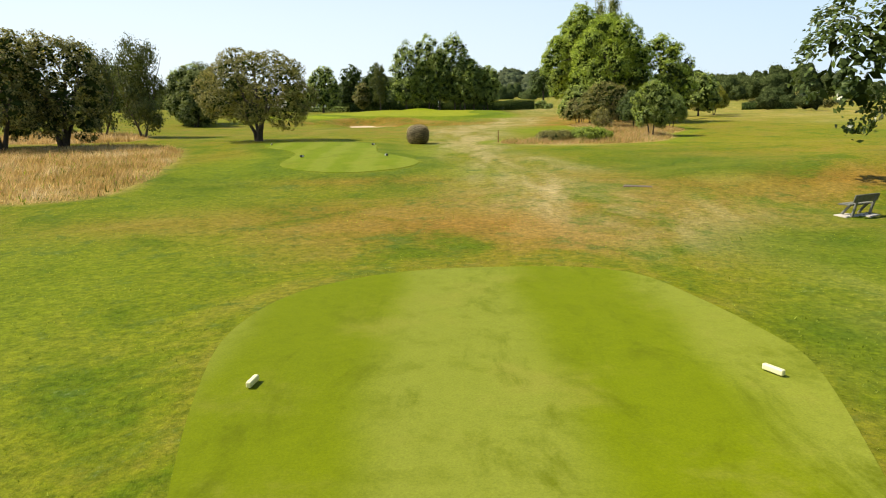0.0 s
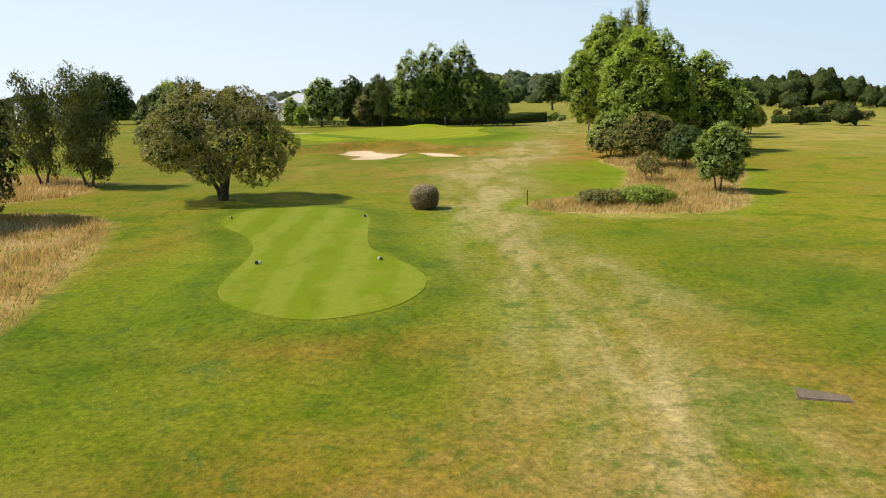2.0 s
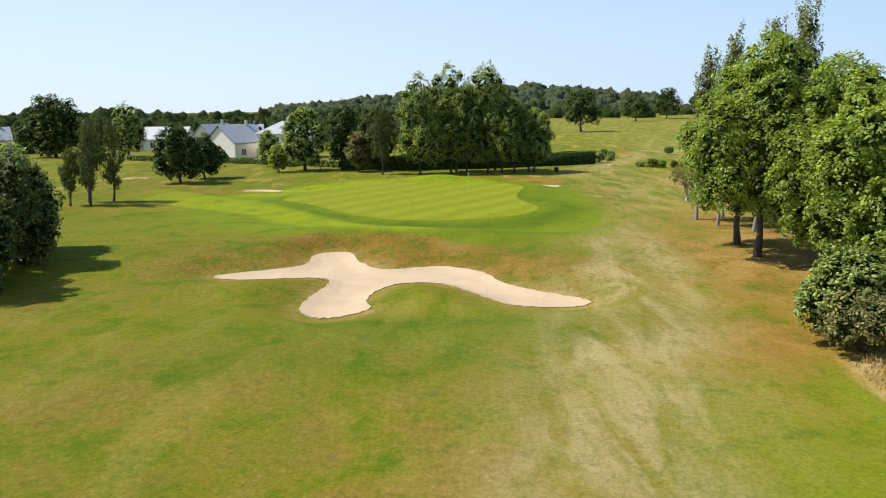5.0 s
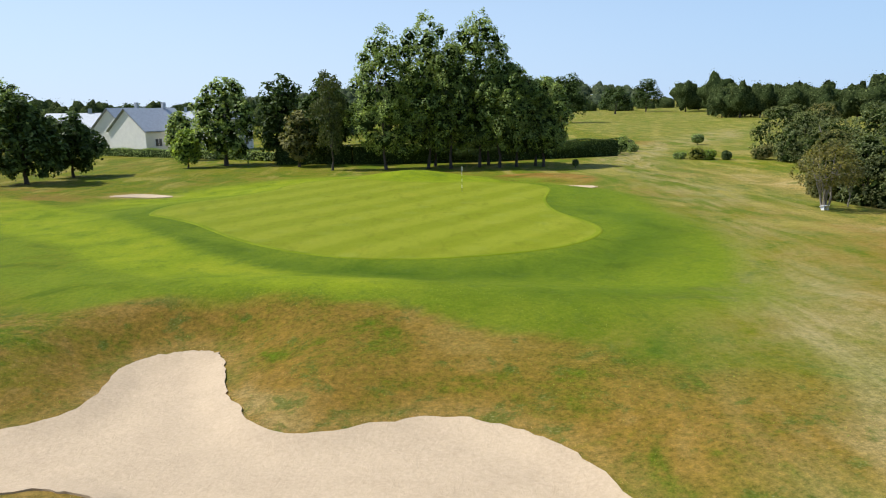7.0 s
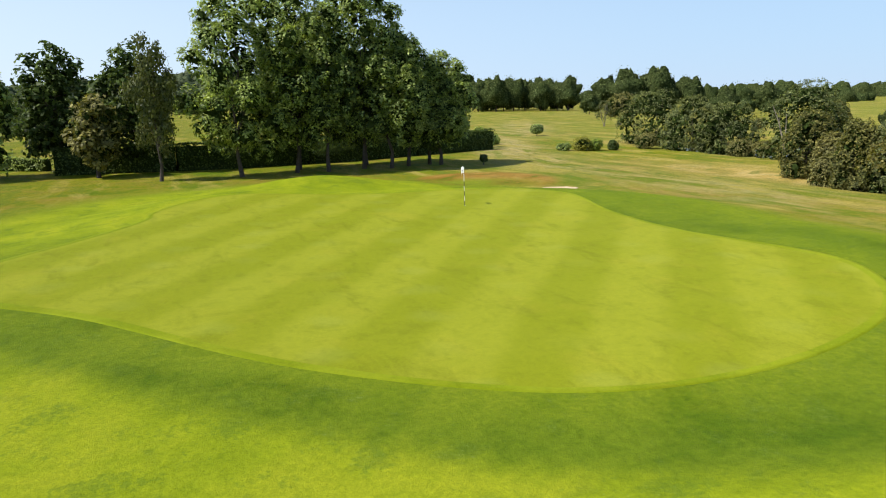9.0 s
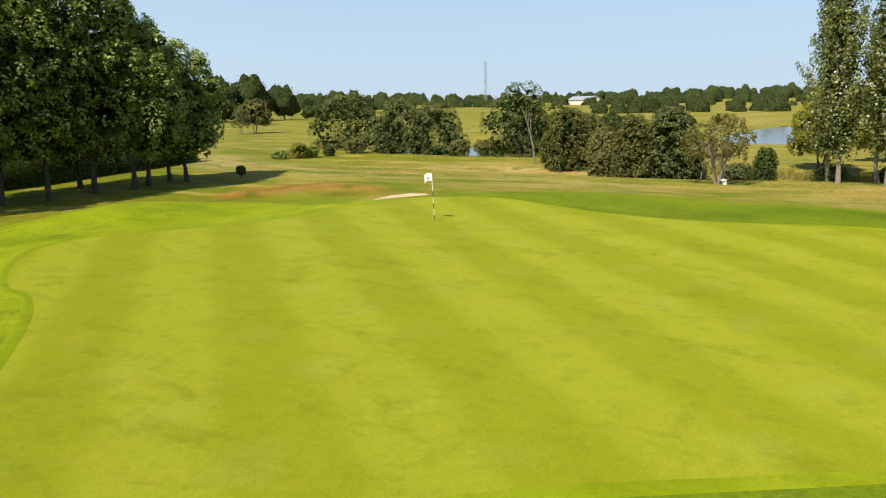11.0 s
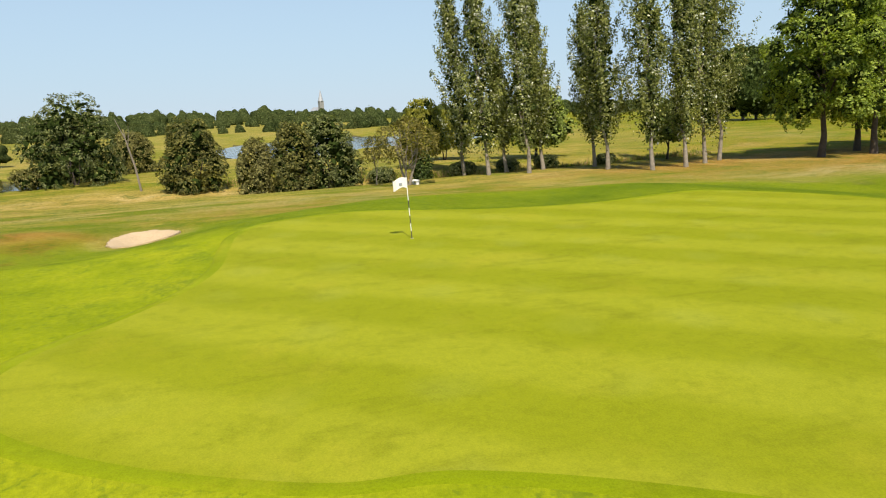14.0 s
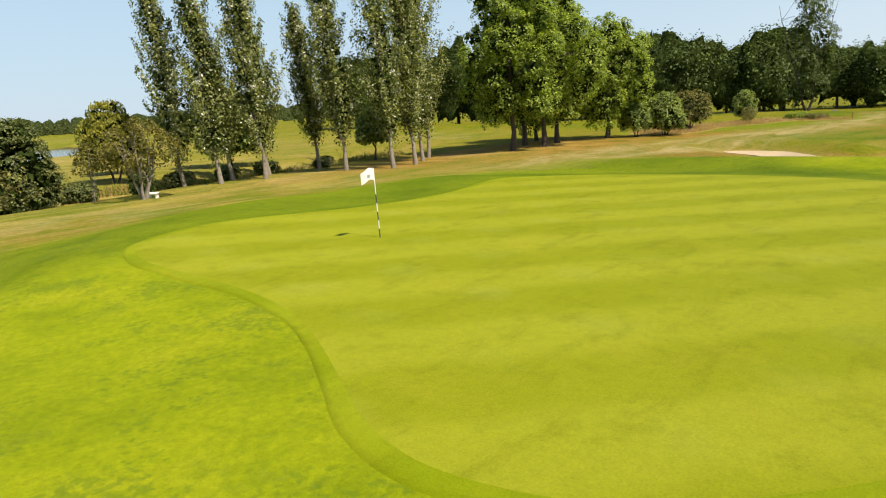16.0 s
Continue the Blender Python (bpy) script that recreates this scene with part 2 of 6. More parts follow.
def canopy(name, dark, light, scale=0.9):
    """A crown seen from far: leaf masses with gaps coloured dark as shade."""
    m, nt, b = shader(name)
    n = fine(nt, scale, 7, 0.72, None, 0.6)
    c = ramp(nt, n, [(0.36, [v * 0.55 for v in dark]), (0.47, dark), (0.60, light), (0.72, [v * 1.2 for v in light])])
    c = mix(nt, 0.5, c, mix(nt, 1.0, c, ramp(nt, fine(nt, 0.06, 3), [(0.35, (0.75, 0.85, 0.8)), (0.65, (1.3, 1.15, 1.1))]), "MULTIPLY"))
    nt.links.new(c, b.inputs["Base Color"])
    b.inputs["Roughness"].default_value = 1.0
    b.inputs["Specular IOR Level"].default_value = 0.0
    bump(nt, b, n, 1.0, 1.6)
    return m


def straw(name):
    """Tall dead grass: bleached, tan and russet swathes, some still olive."""
    m, nt, b = shader(name)
    geo = nt.nodes.new("ShaderNodeNewGeometry")
    c = ramp(nt, fine(nt, 0.28, 4, 0.6, None, 0.5), [(0.30, (0.30, 0.24, 0.070)), (0.42, (0.46, 0.31, 0.110)), (0.56, (0.54, 0.39, 0.170)), (0.70, (0.66, 0.53, 0.31))])
    c = mix(nt, 1.0, c, ramp(nt, geo.outputs["Random Per Island"], [(0.0, (0.82, 0.80, 0.76)), (1.0, (1.18, 1.16, 1.12))]), "MULTIPLY")
    nt.links.new(c, b.inputs["Base Color"])
    b.inputs["Roughness"].default_value = 0.9
    t = nt.nodes.new("ShaderNodeBsdfTranslucent")
    nt.links.new(c, t.inputs[0])
    s = nt.nodes.new("ShaderNodeMixShader")
    s.inputs[0].default_value = 0.5
    nt.links.new(b.outputs[0], s.inputs[1])
    nt.links.new(t.outputs[0], s.inputs[2])
    nt.links.new(s.outputs[0], nt.nodes["Material Output"].inputs[0])
    return m


TURF = turf("course turf")
GREEN = lawn("putting turf", (0.210, 0.238, 0.010), (0.256, 0.278, 0.018), -40, 4.2, 0.12, dab_sheen=0.06)
TEE_NEAR = lawn("tee turf", (0.142, 0.182, 0.003), (0.196, 0.226, 0.026), 0, 5.0, 0.0, 0.5, blotch=0.8)
TEE_FAR = lawn("far tee turf", (0.150, 0.202, 0.006), (0.188, 0.228, 0.020), 2, 2.3, 0.0, 0.7)
COLLAR = lawn("collar turf", (0.180, 0.230, 0.006), (0.218, 0.262, 0.010), -35, 5.0, 0.0, 0.5)


def sand_mat():
    m, nt, b = shader("bunker sand")
    c = ramp(nt, fine(nt, 0.6, 6, 0.65), [(0.3, (0.46, 0.345, 0.21)), (0.7, (0.60, 0.455, 0.28))])
    c = mix(nt, 0.4, c, ramp(nt, fine(nt, 9, 5), [(0.3, (0.38, 0.27, 0.165)), (0.7, (0.61, 0.46, 0.315))]))
    nt.links.new(c, b.inputs["Base Color"])
    b.inputs["Roughness"].default_value = 0.95
    prints = fine(nt, 1.6, 5, 0.75, None, 0.6)
    bump(nt, b, calc(nt, "ADD", calc(nt, "MULTIPLY", prints, 1.2), calc(nt, "MULTIPLY", fine(nt, 6.0, 6, 0.75), 0.5)), 0.45, 0.10)
    return m


def water_mat():
    m, nt, b = shader("pond water")
    nt.links.new(ramp(nt, fine(nt, 0.08, 4), [(0.35, (0.035, 0.045, 0.035)), (0.65, (0.07, 0.075, 0.06))]), b.inputs["Base Color"])
    b.inputs["Roughness"].default_value = 0.11
    b.inputs["IOR"].default_value = 1.33
    bump(nt, b, fine(nt, 2.2, 4), 0.25, 0.03)
    return m


SAND, WATER = sand_mat(), water_mat()
BARK = plain("bark", (0.075, 0.058, 0.045), 0.9, 5, 0.45, relief=0.5)
PALE_BARK = plain("pale bark", (0.25, 0.215, 0.17), 0.85, 4, 0.4, relief=0.4)
MAPLE = foliage("maple leaves", (0.085, 0.135, 0.030), (0.365, 0.440, 0.150), 0.44)
LIME = foliage("bright maple leaves", (0.105, 0.170, 0.020), (0.350, 0.430, 0.092), 0.45)
HOLLY = foliage("glossy bush leaves", (0.060, 0.085, 0.022), (0.190, 0.225, 0.080), 0.25, 0.55)
DEEP = foliage("dark leaves", (0.034, 0.060, 0.014), (0.105, 0.150, 0.040), 0.25, 0.55)
THICKET = foliage("waterside leaves", (0.066, 0.088, 0.030), (0.215, 0.240, 0.098), 0.34, 0.6)
BRACKEN = foliage("brown-tinged waterside leaves", (0.062, 0.078, 0.022), (0.205, 0.196, 0.062), 0.34, 0.6)
OLIVE = foliage("willow leaves", (0.092, 0.094, 0.028), (0.275, 0.258, 0.096), 0.32, 0.6)
POPLAR = foliage("poplar leaves", (0.076, 0.100, 0.024), (0.255, 0.280, 0.098), 0.36, 0.45)
SILVER = foliage("pale leaf undersides and painted glints", (0.38, 0.40, 0.33), (0.60, 0.62, 0.53), 0.2)
RUST = foliage("russet leaves", (0.080, 0.090, 0.022), (0.235, 0.205, 0.060), 0.36)
GOLD = foliage("golden willow leaves", (0.16, 0.17, 0.025), (0.34, 0.33, 0.06), 0.4)
BIRCH = foliage("birch leaves", (0.060, 0.078, 0.026), (0.125, 0.140, 0.050), 0.3)
BOX = foliage("clipped bush leaves", (0.100, 0.080, 0.036), (0.300, 0.240, 0.125), 0.12, 0.7)
BLEACHED_SUNLIT = foliage("leaves bleached and painted sunlit", (0.26, 0.21, 0.12), (0.44, 0.37, 0.23), 0.1, 0.8)
# hill leaves: distance haze is put into a paler, flatter colour
HAZELEAF = foliage("hill woods paled as by haze", (0.070, 0.090, 0.048), (0.105, 0.128, 0.068), 0.2, 0.9)
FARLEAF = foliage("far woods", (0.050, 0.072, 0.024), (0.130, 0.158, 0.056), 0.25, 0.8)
STRAW = straw("dry tall grass")
BLADE = foliage("grass blades", (0.105, 0.155, 0.014), (0.25, 0.29, 0.048), 0.4, 0.7)
WHITE = plain("white paint", (0.78, 0.78, 0.76), 0.45, 5, 0.06)
YELLOW = plain("cream marker paint", (0.80, 0.76, 0.42), 0.5, 5, 0.08)
DARKM = plain("dark marker paint", (0.05, 0.05, 0.055), 0.5, 5, 0.2)
BENCHWOOD = plain("weathered bench wood", (0.16, 0.16, 0.13), 0.8, 7, 0.35)
CONCRETE = plain("concrete", (0.50, 0.46, 0.39), 0.9, 3, 0.2)
SLATE = plain("slate roof", (0.36, 0.38, 0.41), 0.5, 2.2, 0.2)
RENDERED = plain("cream house render", (0.78, 0.73, 0.64), 0.85, 1.2, 0.08)
PANE = plain("window pane", (0.03, 0.035, 0.04), 0.1, 1, 0.2)
IRON = plain("cast iron", (0.13, 0.10, 0.068), 0.95, 9, 0.35)
STONE = plain("grey church stone", (0.26, 0.26, 0.25), 0.9, 0.5, 0.2)
STEEL = plain("mast steel", (0.34, 0.36, 0.38), 0.6, 2, 0.15, 0.3)
REDWOOD = plain("red stake", (0.22, 0.05, 0.03), 0.7, 9, 0.2)
# shade inside crowns and hedges, put into one dark leaf colour
INNERSHADE = plain("inside foliage with shade in its colour", (0.036, 0.054, 0.014), 1.0, 3, 0.5, relief=0.8)
INNERSHADE.node_tree.nodes["Principled BSDF"].inputs["Specular IOR Level"].default_value = 0.0
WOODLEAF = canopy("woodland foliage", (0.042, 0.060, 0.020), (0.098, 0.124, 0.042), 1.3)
# darker copy of the woodland colours, for the wood beyond the first tee
DARKWOOD = canopy("darker wood foliage", (0.030, 0.046, 0.012), (0.076, 0.105, 0.028), 1.3)
BUSHCORE = plain("dark brown core inside a clipped bush", (0.070, 0.054, 0.030), 1.0, 8, 0.4, relief=0.6)
# hill crowns, with the same haze in their colour
HAZECROWN = canopy("hill wood foliage paled as by haze", (0.066, 0.084, 0.045), (0.098, 0.118, 0.062), 0.3)
EARTH = plain("bare earth", (0.16, 0.11, 0.07), 0.95, 2, 0.3, relief=0.5)


# ---- building helpers ----
def part(name, mesh, material, parent=None, label=""):
    """One mesh object, from a bmesh or a mesh, under a thing or a part."""
    if isinstance(mesh, bmesh.types.BMesh):
        bm, mesh = mesh, bpy.data.meshes.new(name)
        bm.to_mesh(mesh)
        bm.free()
    if material and not mesh.materials:
        mesh.materials.append(material)
    ob = new(name, mesh)
    ob.parent = parent
    if label:
        ob["label"] = label
    return ob


def raw(name, verts, faces, smooth=False):
    me = bpy.data.meshes.new(name)
    verts, faces = np.asarray(verts, np.float32), np.asarray(faces, np.int32)
    n, k = faces.shape
    me.vertices.add(len(verts))
    me.vertices.foreach_set("co", verts.ravel())
    me.loops.add(n * k)
    me.loops.foreach_set("vertex_index", faces.ravel())
    me.polygons.add(n)
    me.polygons.foreach_set("loop_start", np.arange(0, n * k, k, dtype=np.int32))
    me.polygons.foreach_set("loop_total", np.full(n, k, np.int32))
    if smooth:
        me.polygons.foreach_set("use_smooth", np.ones(n, bool))
    me.update(calc_edges=True)
    return me


def sstep(a, b, v):
    u = np.clip((v - a) / (b - a), 0, 1)
    return u * u * (3 - 2 * u)


def loop(points, n=12):
    """A closed smooth outline through plan points."""
    p = np.array(points, float)
    out = []
    for i in range(len(p)):
        a, b, c, d = p[i - 1], p[i], p[(i + 1) % len(p)], p[(i + 2) % len(p)]
        for t in np.arange(n) / n:
            out.append(0.5 * (2 * b + (c - a) * t + (2 * a - 5 * b + 4 * c - d) * t**2 + (3 * b - a - 3 * c + d) * t**3))
    return np.array(out)


def fray(line, seed, amount=0.16):
    """An outline with small bites and tongues, as a worn lip has."""
    rng = np.random.default_rng(seed)
    return line + rng.normal(0, amount * 0.6, line.shape) * 0.7 + amount * 0.5 * np.sin(np.arange(len(line))[:, None] * (0.9, 1.3))


def inside_by(line, x, y):
    """Metres inside a closed outline (outside: negative), for arrays."""
    lo, hi = line.min(0) - 25, line.max(0) + 25
    near = (x > lo[0]) & (x < hi[0]) & (y > lo[1]) & (y < hi[1])
    out = np.full(x.shape, -25.0)
    if not near.any():
        return out
    x, y = x[near], y[near]
    a, b = line, np.roll(line, -1, 0)
    best, odd = np.full(x.shape, 1e9), np.zeros(x.shape, bool)
    for (ax, ay), (bx, by) in zip(a, b):
        dx, dy = bx - ax, by - ay
        t = np.clip(((x - ax) * dx + (y - ay) * dy) / (dx * dx + dy * dy + 1e-9), 0, 1)
        best = np.minimum(best, (x - ax - t * dx) ** 2 + (y - ay - t * dy) ** 2)
        hit = ((ay > y) != (by > y)) & (x < (bx - ax) * (y - ay) / (by - ay + 1e-12) + ax)
        odd ^= hit
    out[near] = np.where(odd, 1, -1) * np.sqrt(best)
    return out


def lump(x, y, cx, cy, rx, ry, turn=0.0):
    c, s = math.cos(radians(turn)), math.sin(radians(turn))
    u, v = (x - cx) * c + (y - cy) * s, -(x - cx) * s + (y - cy) * c
    return np.exp(-((u / rx) ** 2) - (v / ry) ** 2)


# ---- plan of the course, in metres ----
NEAR_TEE = loop([(-1.6, 5.5), (-2.4, 8.2), (-3.0, 10.9), (-3.25, 13.2), (-2.8, 15.3), (-1.8, 16.6), (-0.4, 17.5), (1.4, 17.9), (3.5, 17.9), (4.8, 17.1), (5.4, 15.3), (5.85, 12.9), (5.8, 11.4), (5.0, 8.6), (3.9, 5.5), (1.2, 3.6)])
FAR_TEE = loop([(-12.2, 52.5), (-12.1, 54.6), (-11.2, 56.4), (-9.1, 57.6), (-6.8, 57.2), (-5.2, 56.0), (-4.4, 53.6), (-4.1, 49.8), (-3.5, 45.2), (-2.3, 43.0), (-1.2, 40.9), (-0.9, 39.4), (-1.2, 37.8), (-2.2, 36.3), (-4.0, 35.5), (-5.6, 35.9), (-7.3, 37.2), (-8.1, 39.0), (-8.2, 42.1), (-8.5, 45.0), (-9.8, 48.2), (-11.4, 50.5)])
SAND_FRONT = fray(loop([(-20.8, 113.2), (-15.1, 116.4), (-14.8, 120.5), (-13.4, 122.0), (-11.6, 121.6), (-10.2, 117.6), (-7.9, 114.9), (-3.4, 115.8), (-0.3, 113.9), (1.3, 110.2), (3.2, 108.0), (6.6, 105.1), (5.8, 103.6), (3.4, 103.5), (1.3, 104.3), (-0.8, 107.0), (-3.3, 109.9), (-6.2, 110.0), (-7.8, 107.6), (-8.1, 105.0), (-7.7, 103.3), (-9.1, 101.7), (-10.8, 101.4), (-12.2, 103.1), (-12.2, 105.8), (-11.6, 109.7), (-12.6, 112.0), (-18.9, 111.6)], 15), 11, 0.09)
SAND_LEFT = loop([(-34.0, 164.7), (-32.4, 166.2), (-30.2, 165.7), (-27.7, 163.9), (-29.2, 163.2), (-31.6, 163.8)])
SAND_BACK = fray(loop([(9.0, 168.4), (10.4, 169.6), (12.6, 169.3), (13.6, 167.9), (12.2, 166.5), (10.2, 166.8)]), 12, 0.1)
SAND_FAR = loop([(-62.2, 186.2), (-60.6, 187.6), (-58.6, 187.2), (-57.8, 186.0), (-59.6, 185.0)])
PUTT = loop([(-23.9, 148.8), (-23.6, 152.6), (-20.9, 156.0), (-18.6, 159.0), (-17.3, 161.4), (-17.0, 163.2), (-15.6, 165.7), (-13.8, 167.6), (-12.0, 168.2), (-10.5, 167.9), (-9.1, 167.1), (-7.3, 166.0), (-5.5, 165.1), (-3.0, 164.4), (0.2, 164.1), (3.2, 163.7), (5.8, 162.2), (6.9, 158.4), (5.6, 152.6), (5.4, 147.0), (6.5, 142.6), (6.6, 138.9), (3.4, 135.4), (-2.8, 133.4), (-8.7, 133.9), (-14.2, 137.8), (-19.3, 144.3), (-22.3, 147.2)], 9)
FESCUE_WEST = loop([(-13.2, 32.4), (-14.8, 41.5), (-17.6, 51.2), (-20.0, 54.6), (-25.0, 56.5), (-30.0, 50.0), (-27.0, 40.0), (-22.0, 30.0), (-15.0, 29.3)], 8)
FESCUE_BIRCH = loop([(-27.0, 66.5), (-29.2, 73.5), (-36.0, 80.0), (-44.0, 78.0), (-42.0, 66.0), (-34.0, 61.0), (-28.4, 63.0)], 8)
FESCUE_EAST = loop([(4.9, 57.6), (5.6, 60.6), (8.8, 62.2), (11.7, 64.4), (13.6, 70.5), (15.6, 78.2), (15.3, 85.0), (16.4, 91.0), (21.0, 92.0), (25.5, 84.0), (25.0, 76.0), (20.5, 66.0), (19.0, 60.5), (15.6, 54.8), (10.5, 54.6), (6.5, 55.6)], 8)
POND_NEAR = loop([(51, 185), (56, 181), (63, 183), (70, 190), (73, 200), (66, 209), (56, 206), (52, 196)], 8)
POND_FAR = loop([(82, 157), (96, 142), (104, 128), (112, 100), (150, 104), (170, 138), (150, 160), (112, 166)], 8)


def height(x, y, cut=True):
    """The lie of the land."""
    x, y = np.asarray(x, float), np.asarray(y, float)
    z = -0.75 * (1 - sstep(16, 46, y)) + 0 * x
    z += 0.10 * np.sin(x * 0.11 + 1.3) * np.sin(y * 0.083 + 0.5) + 0.05 * np.sin(x * 0.31) * np.sin(y * 0.27 + x * 0.1)
    far = np.hypot(x, y - 120)
    z += 2.2 * sstep(200, 520, far) * (0.6 + 0.6 * np.sin(x * 0.0061 + 0.7) * np.cos(y * 0.0053)) * sstep(150, 260, y + 0.4 * x)
    z += 29.0 * lump(x, y, 60, 1060, 240, 190) + 6.0 * lump(x, y, 420, 760, 180, 160) + 5.0 * lump(x, y, 900, 300, 260, 240)
    # the green on its shelf, with a swale in front of it
    d = inside_by(PUTT, x, y)
    z = z * (1 - 0.8 * sstep(-8, 0, d)) + (0.28 + 0.019 * np.clip(y - 134, 0, 36)) * sstep(-8.5, 1.0, d)
    z -= 0.30 * lump(x, y, -6, 128.5, 24, 4)
    z += 1.15 * lump(x, y, -5.2, 174.6, 6.0, 4.0, -8)
    z += 0.55 * lump(x, y, 12.0, 154, 3.6, 7.5, 12)
    z += 0.45 * lump(x, y, 11.5, 142, 3.5, 5.0)
    z -= 0.35 * lump(x, y, 9.6, 168.6, 5.5, 3.4)
    # banks round the front sand, which lies low
    z -= 0.45 * lump(x, y, -6, 109, 26, 16)
    z += 1.0 * lump(x, y, -7.0, 126.2, 15, 3.4, -8) + 0.3 * lump(x, y, -19.0, 121.0, 6, 2.6, 25)
    bowl = sstep(-4.2, 0.2, inside_by(SAND_FRONT, x, y))
    z = z * (1 - bowl) - 0.98 * bowl
    z += 0.30 * lump(x, y, -4.5, 105.8, 2.8, 2.8) + 0.25 * lump(x, y, -16.0, 107.0, 4, 3.0)
    z += 0.35 * lump(x, y, 20.5, 112, 8, 16)
    z += 0.7 * lump(x, y, 21, 35, 14, 5, 20) + 0.35 * lump(x, y, 27, 45, 16, 6)
    # tees
    z += 0.22 * sstep(-4.5, 0.5, inside_by(FAR_TEE, x, y)) + 0.14 * sstep(-2.0, 0.4, inside_by(NEAR_TEE, x, y))
    # low ground east, with the ditch behind the poplars, and the ponds
    z -= 0.28 * sstep(18, 34, x) * sstep(95, 130, y) * (1 - sstep(190, 215, y))
    z -= 0.6 * lump(x, y, 38, 140, 3.5, 30, 8)
    if cut:
        z -= (0.26 + 0.04 * np.sin(x * 0.5) * np.sin(y * 0.4)) * sstep(-0.1, 1.2, inside_by(SAND_FRONT, x, y))
        for line in (SAND_LEFT, SAND_BACK, SAND_FAR):
            z -= 0.42 * sstep(-0.15, 1.4, inside_by(line, x, y))
        for line in (POND_NEAR, POND_FAR):
            z -= 1.7 * sstep(-4.0, 2.0, inside_by(line, x, y))
    return z


def at(x, y):
    return float(height(np.array([float(x)]), np.array([float(y)]))[0])


# ---- the ground: one sheet to the horizon ----
def spread(lo, hi, step, reach):
    mid = list(np.arange(lo, hi + 1e-6, step))
    s, out = step, [hi]
    while out[-1] < reach:
        s *= 1.22
        out.append(out[-1] + s)
    s, low = step, [lo]
    while low[-1] > -reach:
        s *= 1.22
        low.append(low[-1] - s)
    return np.array(low[:0:-1] + mid + out[1:])


def make_ground():
    xs, ys = spread(-44, 48, 0.62, 4200), spread(-2, 204, 0.62, 4200)
    gx, gy = np.meshgrid(xs, ys)
    x, y = gx.ravel(), gy.ravel()
    z = height(x, y)
    for line in (SAND_FRONT, SAND_LEFT, SAND_BACK):
        z -= 0.12 * sstep(0.2, 1.0, inside_by(line, x, y))
    nx, ny = len(xs), len(ys)
    i = (np.arange(ny - 1)[:, None] * nx + np.arange(nx - 1)[None]).ravel()
    me = raw("ground", np.stack([x, y, z], 1), np.stack([i, i + 1, i + nx + 1, i + nx], 1), True)
    w1, w2 = np.sin(x * 0.23 + np.sin(y * 0.11) * 2), np.sin(y * 0.19 + np.sin(x * 0.13) * 2)
    d = inside_by(PUTT, x, y)
    # the worn way that leads past the far tee and the green
    knots = np.array([(9.0, 18), (7.1, 23.9), (4.9, 27.8), (3.7, 33), (2.6, 40), (1.6, 46), (2.0, 52), (2.5, 64), (3.2, 78), (5.4, 90), (9, 102), (12, 114), (14.5, 128), (17, 140), (19, 150), (22.3, 164), (22.2, 178), (22.0, 188), (30, 212), (43, 236), (62, 262), (90, 310)], float)
    cx = np.interp(y, knots[:, 1], knots[:, 0])
    wide = np.interp(y, [20, 26, 34, 44, 60, 90, 120, 160, 190, 260], [4.0, 3.0, 2.0, 2.0, 2.8, 4.2, 5.0, 5.0, 4.6, 5.0])
    track = 1.2 * np.exp(-(((x - cx) / (1.1 * wide)) ** 2)) * sstep(19, 27, y) * (1 - sstep(290, 320, y))
    fork = np.interp(y, [36, 41, 45.5, 51.5, 60], [7.6, 6.0, 5.2, 4.0, 2.6])
    track = np.maximum(track, 0.95 * np.exp(-(((x - fork) / 1.1) ** 2)) * sstep(33, 38, y) * (1 - sstep(54, 60, y)))
    w3 = np.sin(x * 0.05 + 0.4 * np.sin(y * 0.06)) * np.sin(y * 0.21 + x * 0.02)
    track *= 1 - 0.7 * sstep(118, 136, y) * (1 - sstep(176, 190, y))
    track += 0.3 * lump(x, y, 25, 160, 7, 22, 8) + 0.42 * sstep(41, 50, x) * sstep(60, 100, y) * (0.6 + 0.4 * w3) + 0.28 * lump(x, y, 12, 24, 4.5, 2.5, -30) + 0.5 * lump(x, y, 9.2, 15.6, 1.4, 4.0, -8) + 0.5 * lump(x, y, 7.2, 20.6, 1.8, 2.0)
    dry = 0.32 + 0.12 * w1 + 0.12 * w2
    dry += 1.0 * lump(x, y, 3, 24.5, 11, 4.6) + 0.5 * lump(x, y, -8, 24, 5, 3) + 0.45 * lump(x, y, 10, 20, 4, 3) + 0.5 * 1.9 * lump(x, y, 15, 30.5, 7, 3.0) + 0.35 * lump(x, y, -3, 31, 6, 2.5)
    dry += 0.6 * lump(x, y, 18, 104, 5, 14) + 0.3 * lump(x, y, -30, 96, 8, 10) + 0.4 * lump(x, y, -5, 121.5, 17, 4.0, -6) + 0.4 * lump(x, y, 24, 140, 5, 14, 10) + 0.5 * lump(x, y, 5, 172, 8, 3) + 0.5 * lump(x, y, -48, 165, 12, 8)
    dry += 0.35 * lump(x, y, -8, 80, 16, 8) + 0.4 * lump(x, y, -6, 91, 12, 4)
    dry -= 0.7 * sstep(-9.5, -5, d) + 0.5 * lump(x, y, -8, 12, 6, 16) + 0.45 * lump(x, y, -14, 40, 8, 12) + 0.4 * lump(x, y, 12, 76, 4, 7) + 0.3 * lump(x, y, 10, 13, 4, 8)
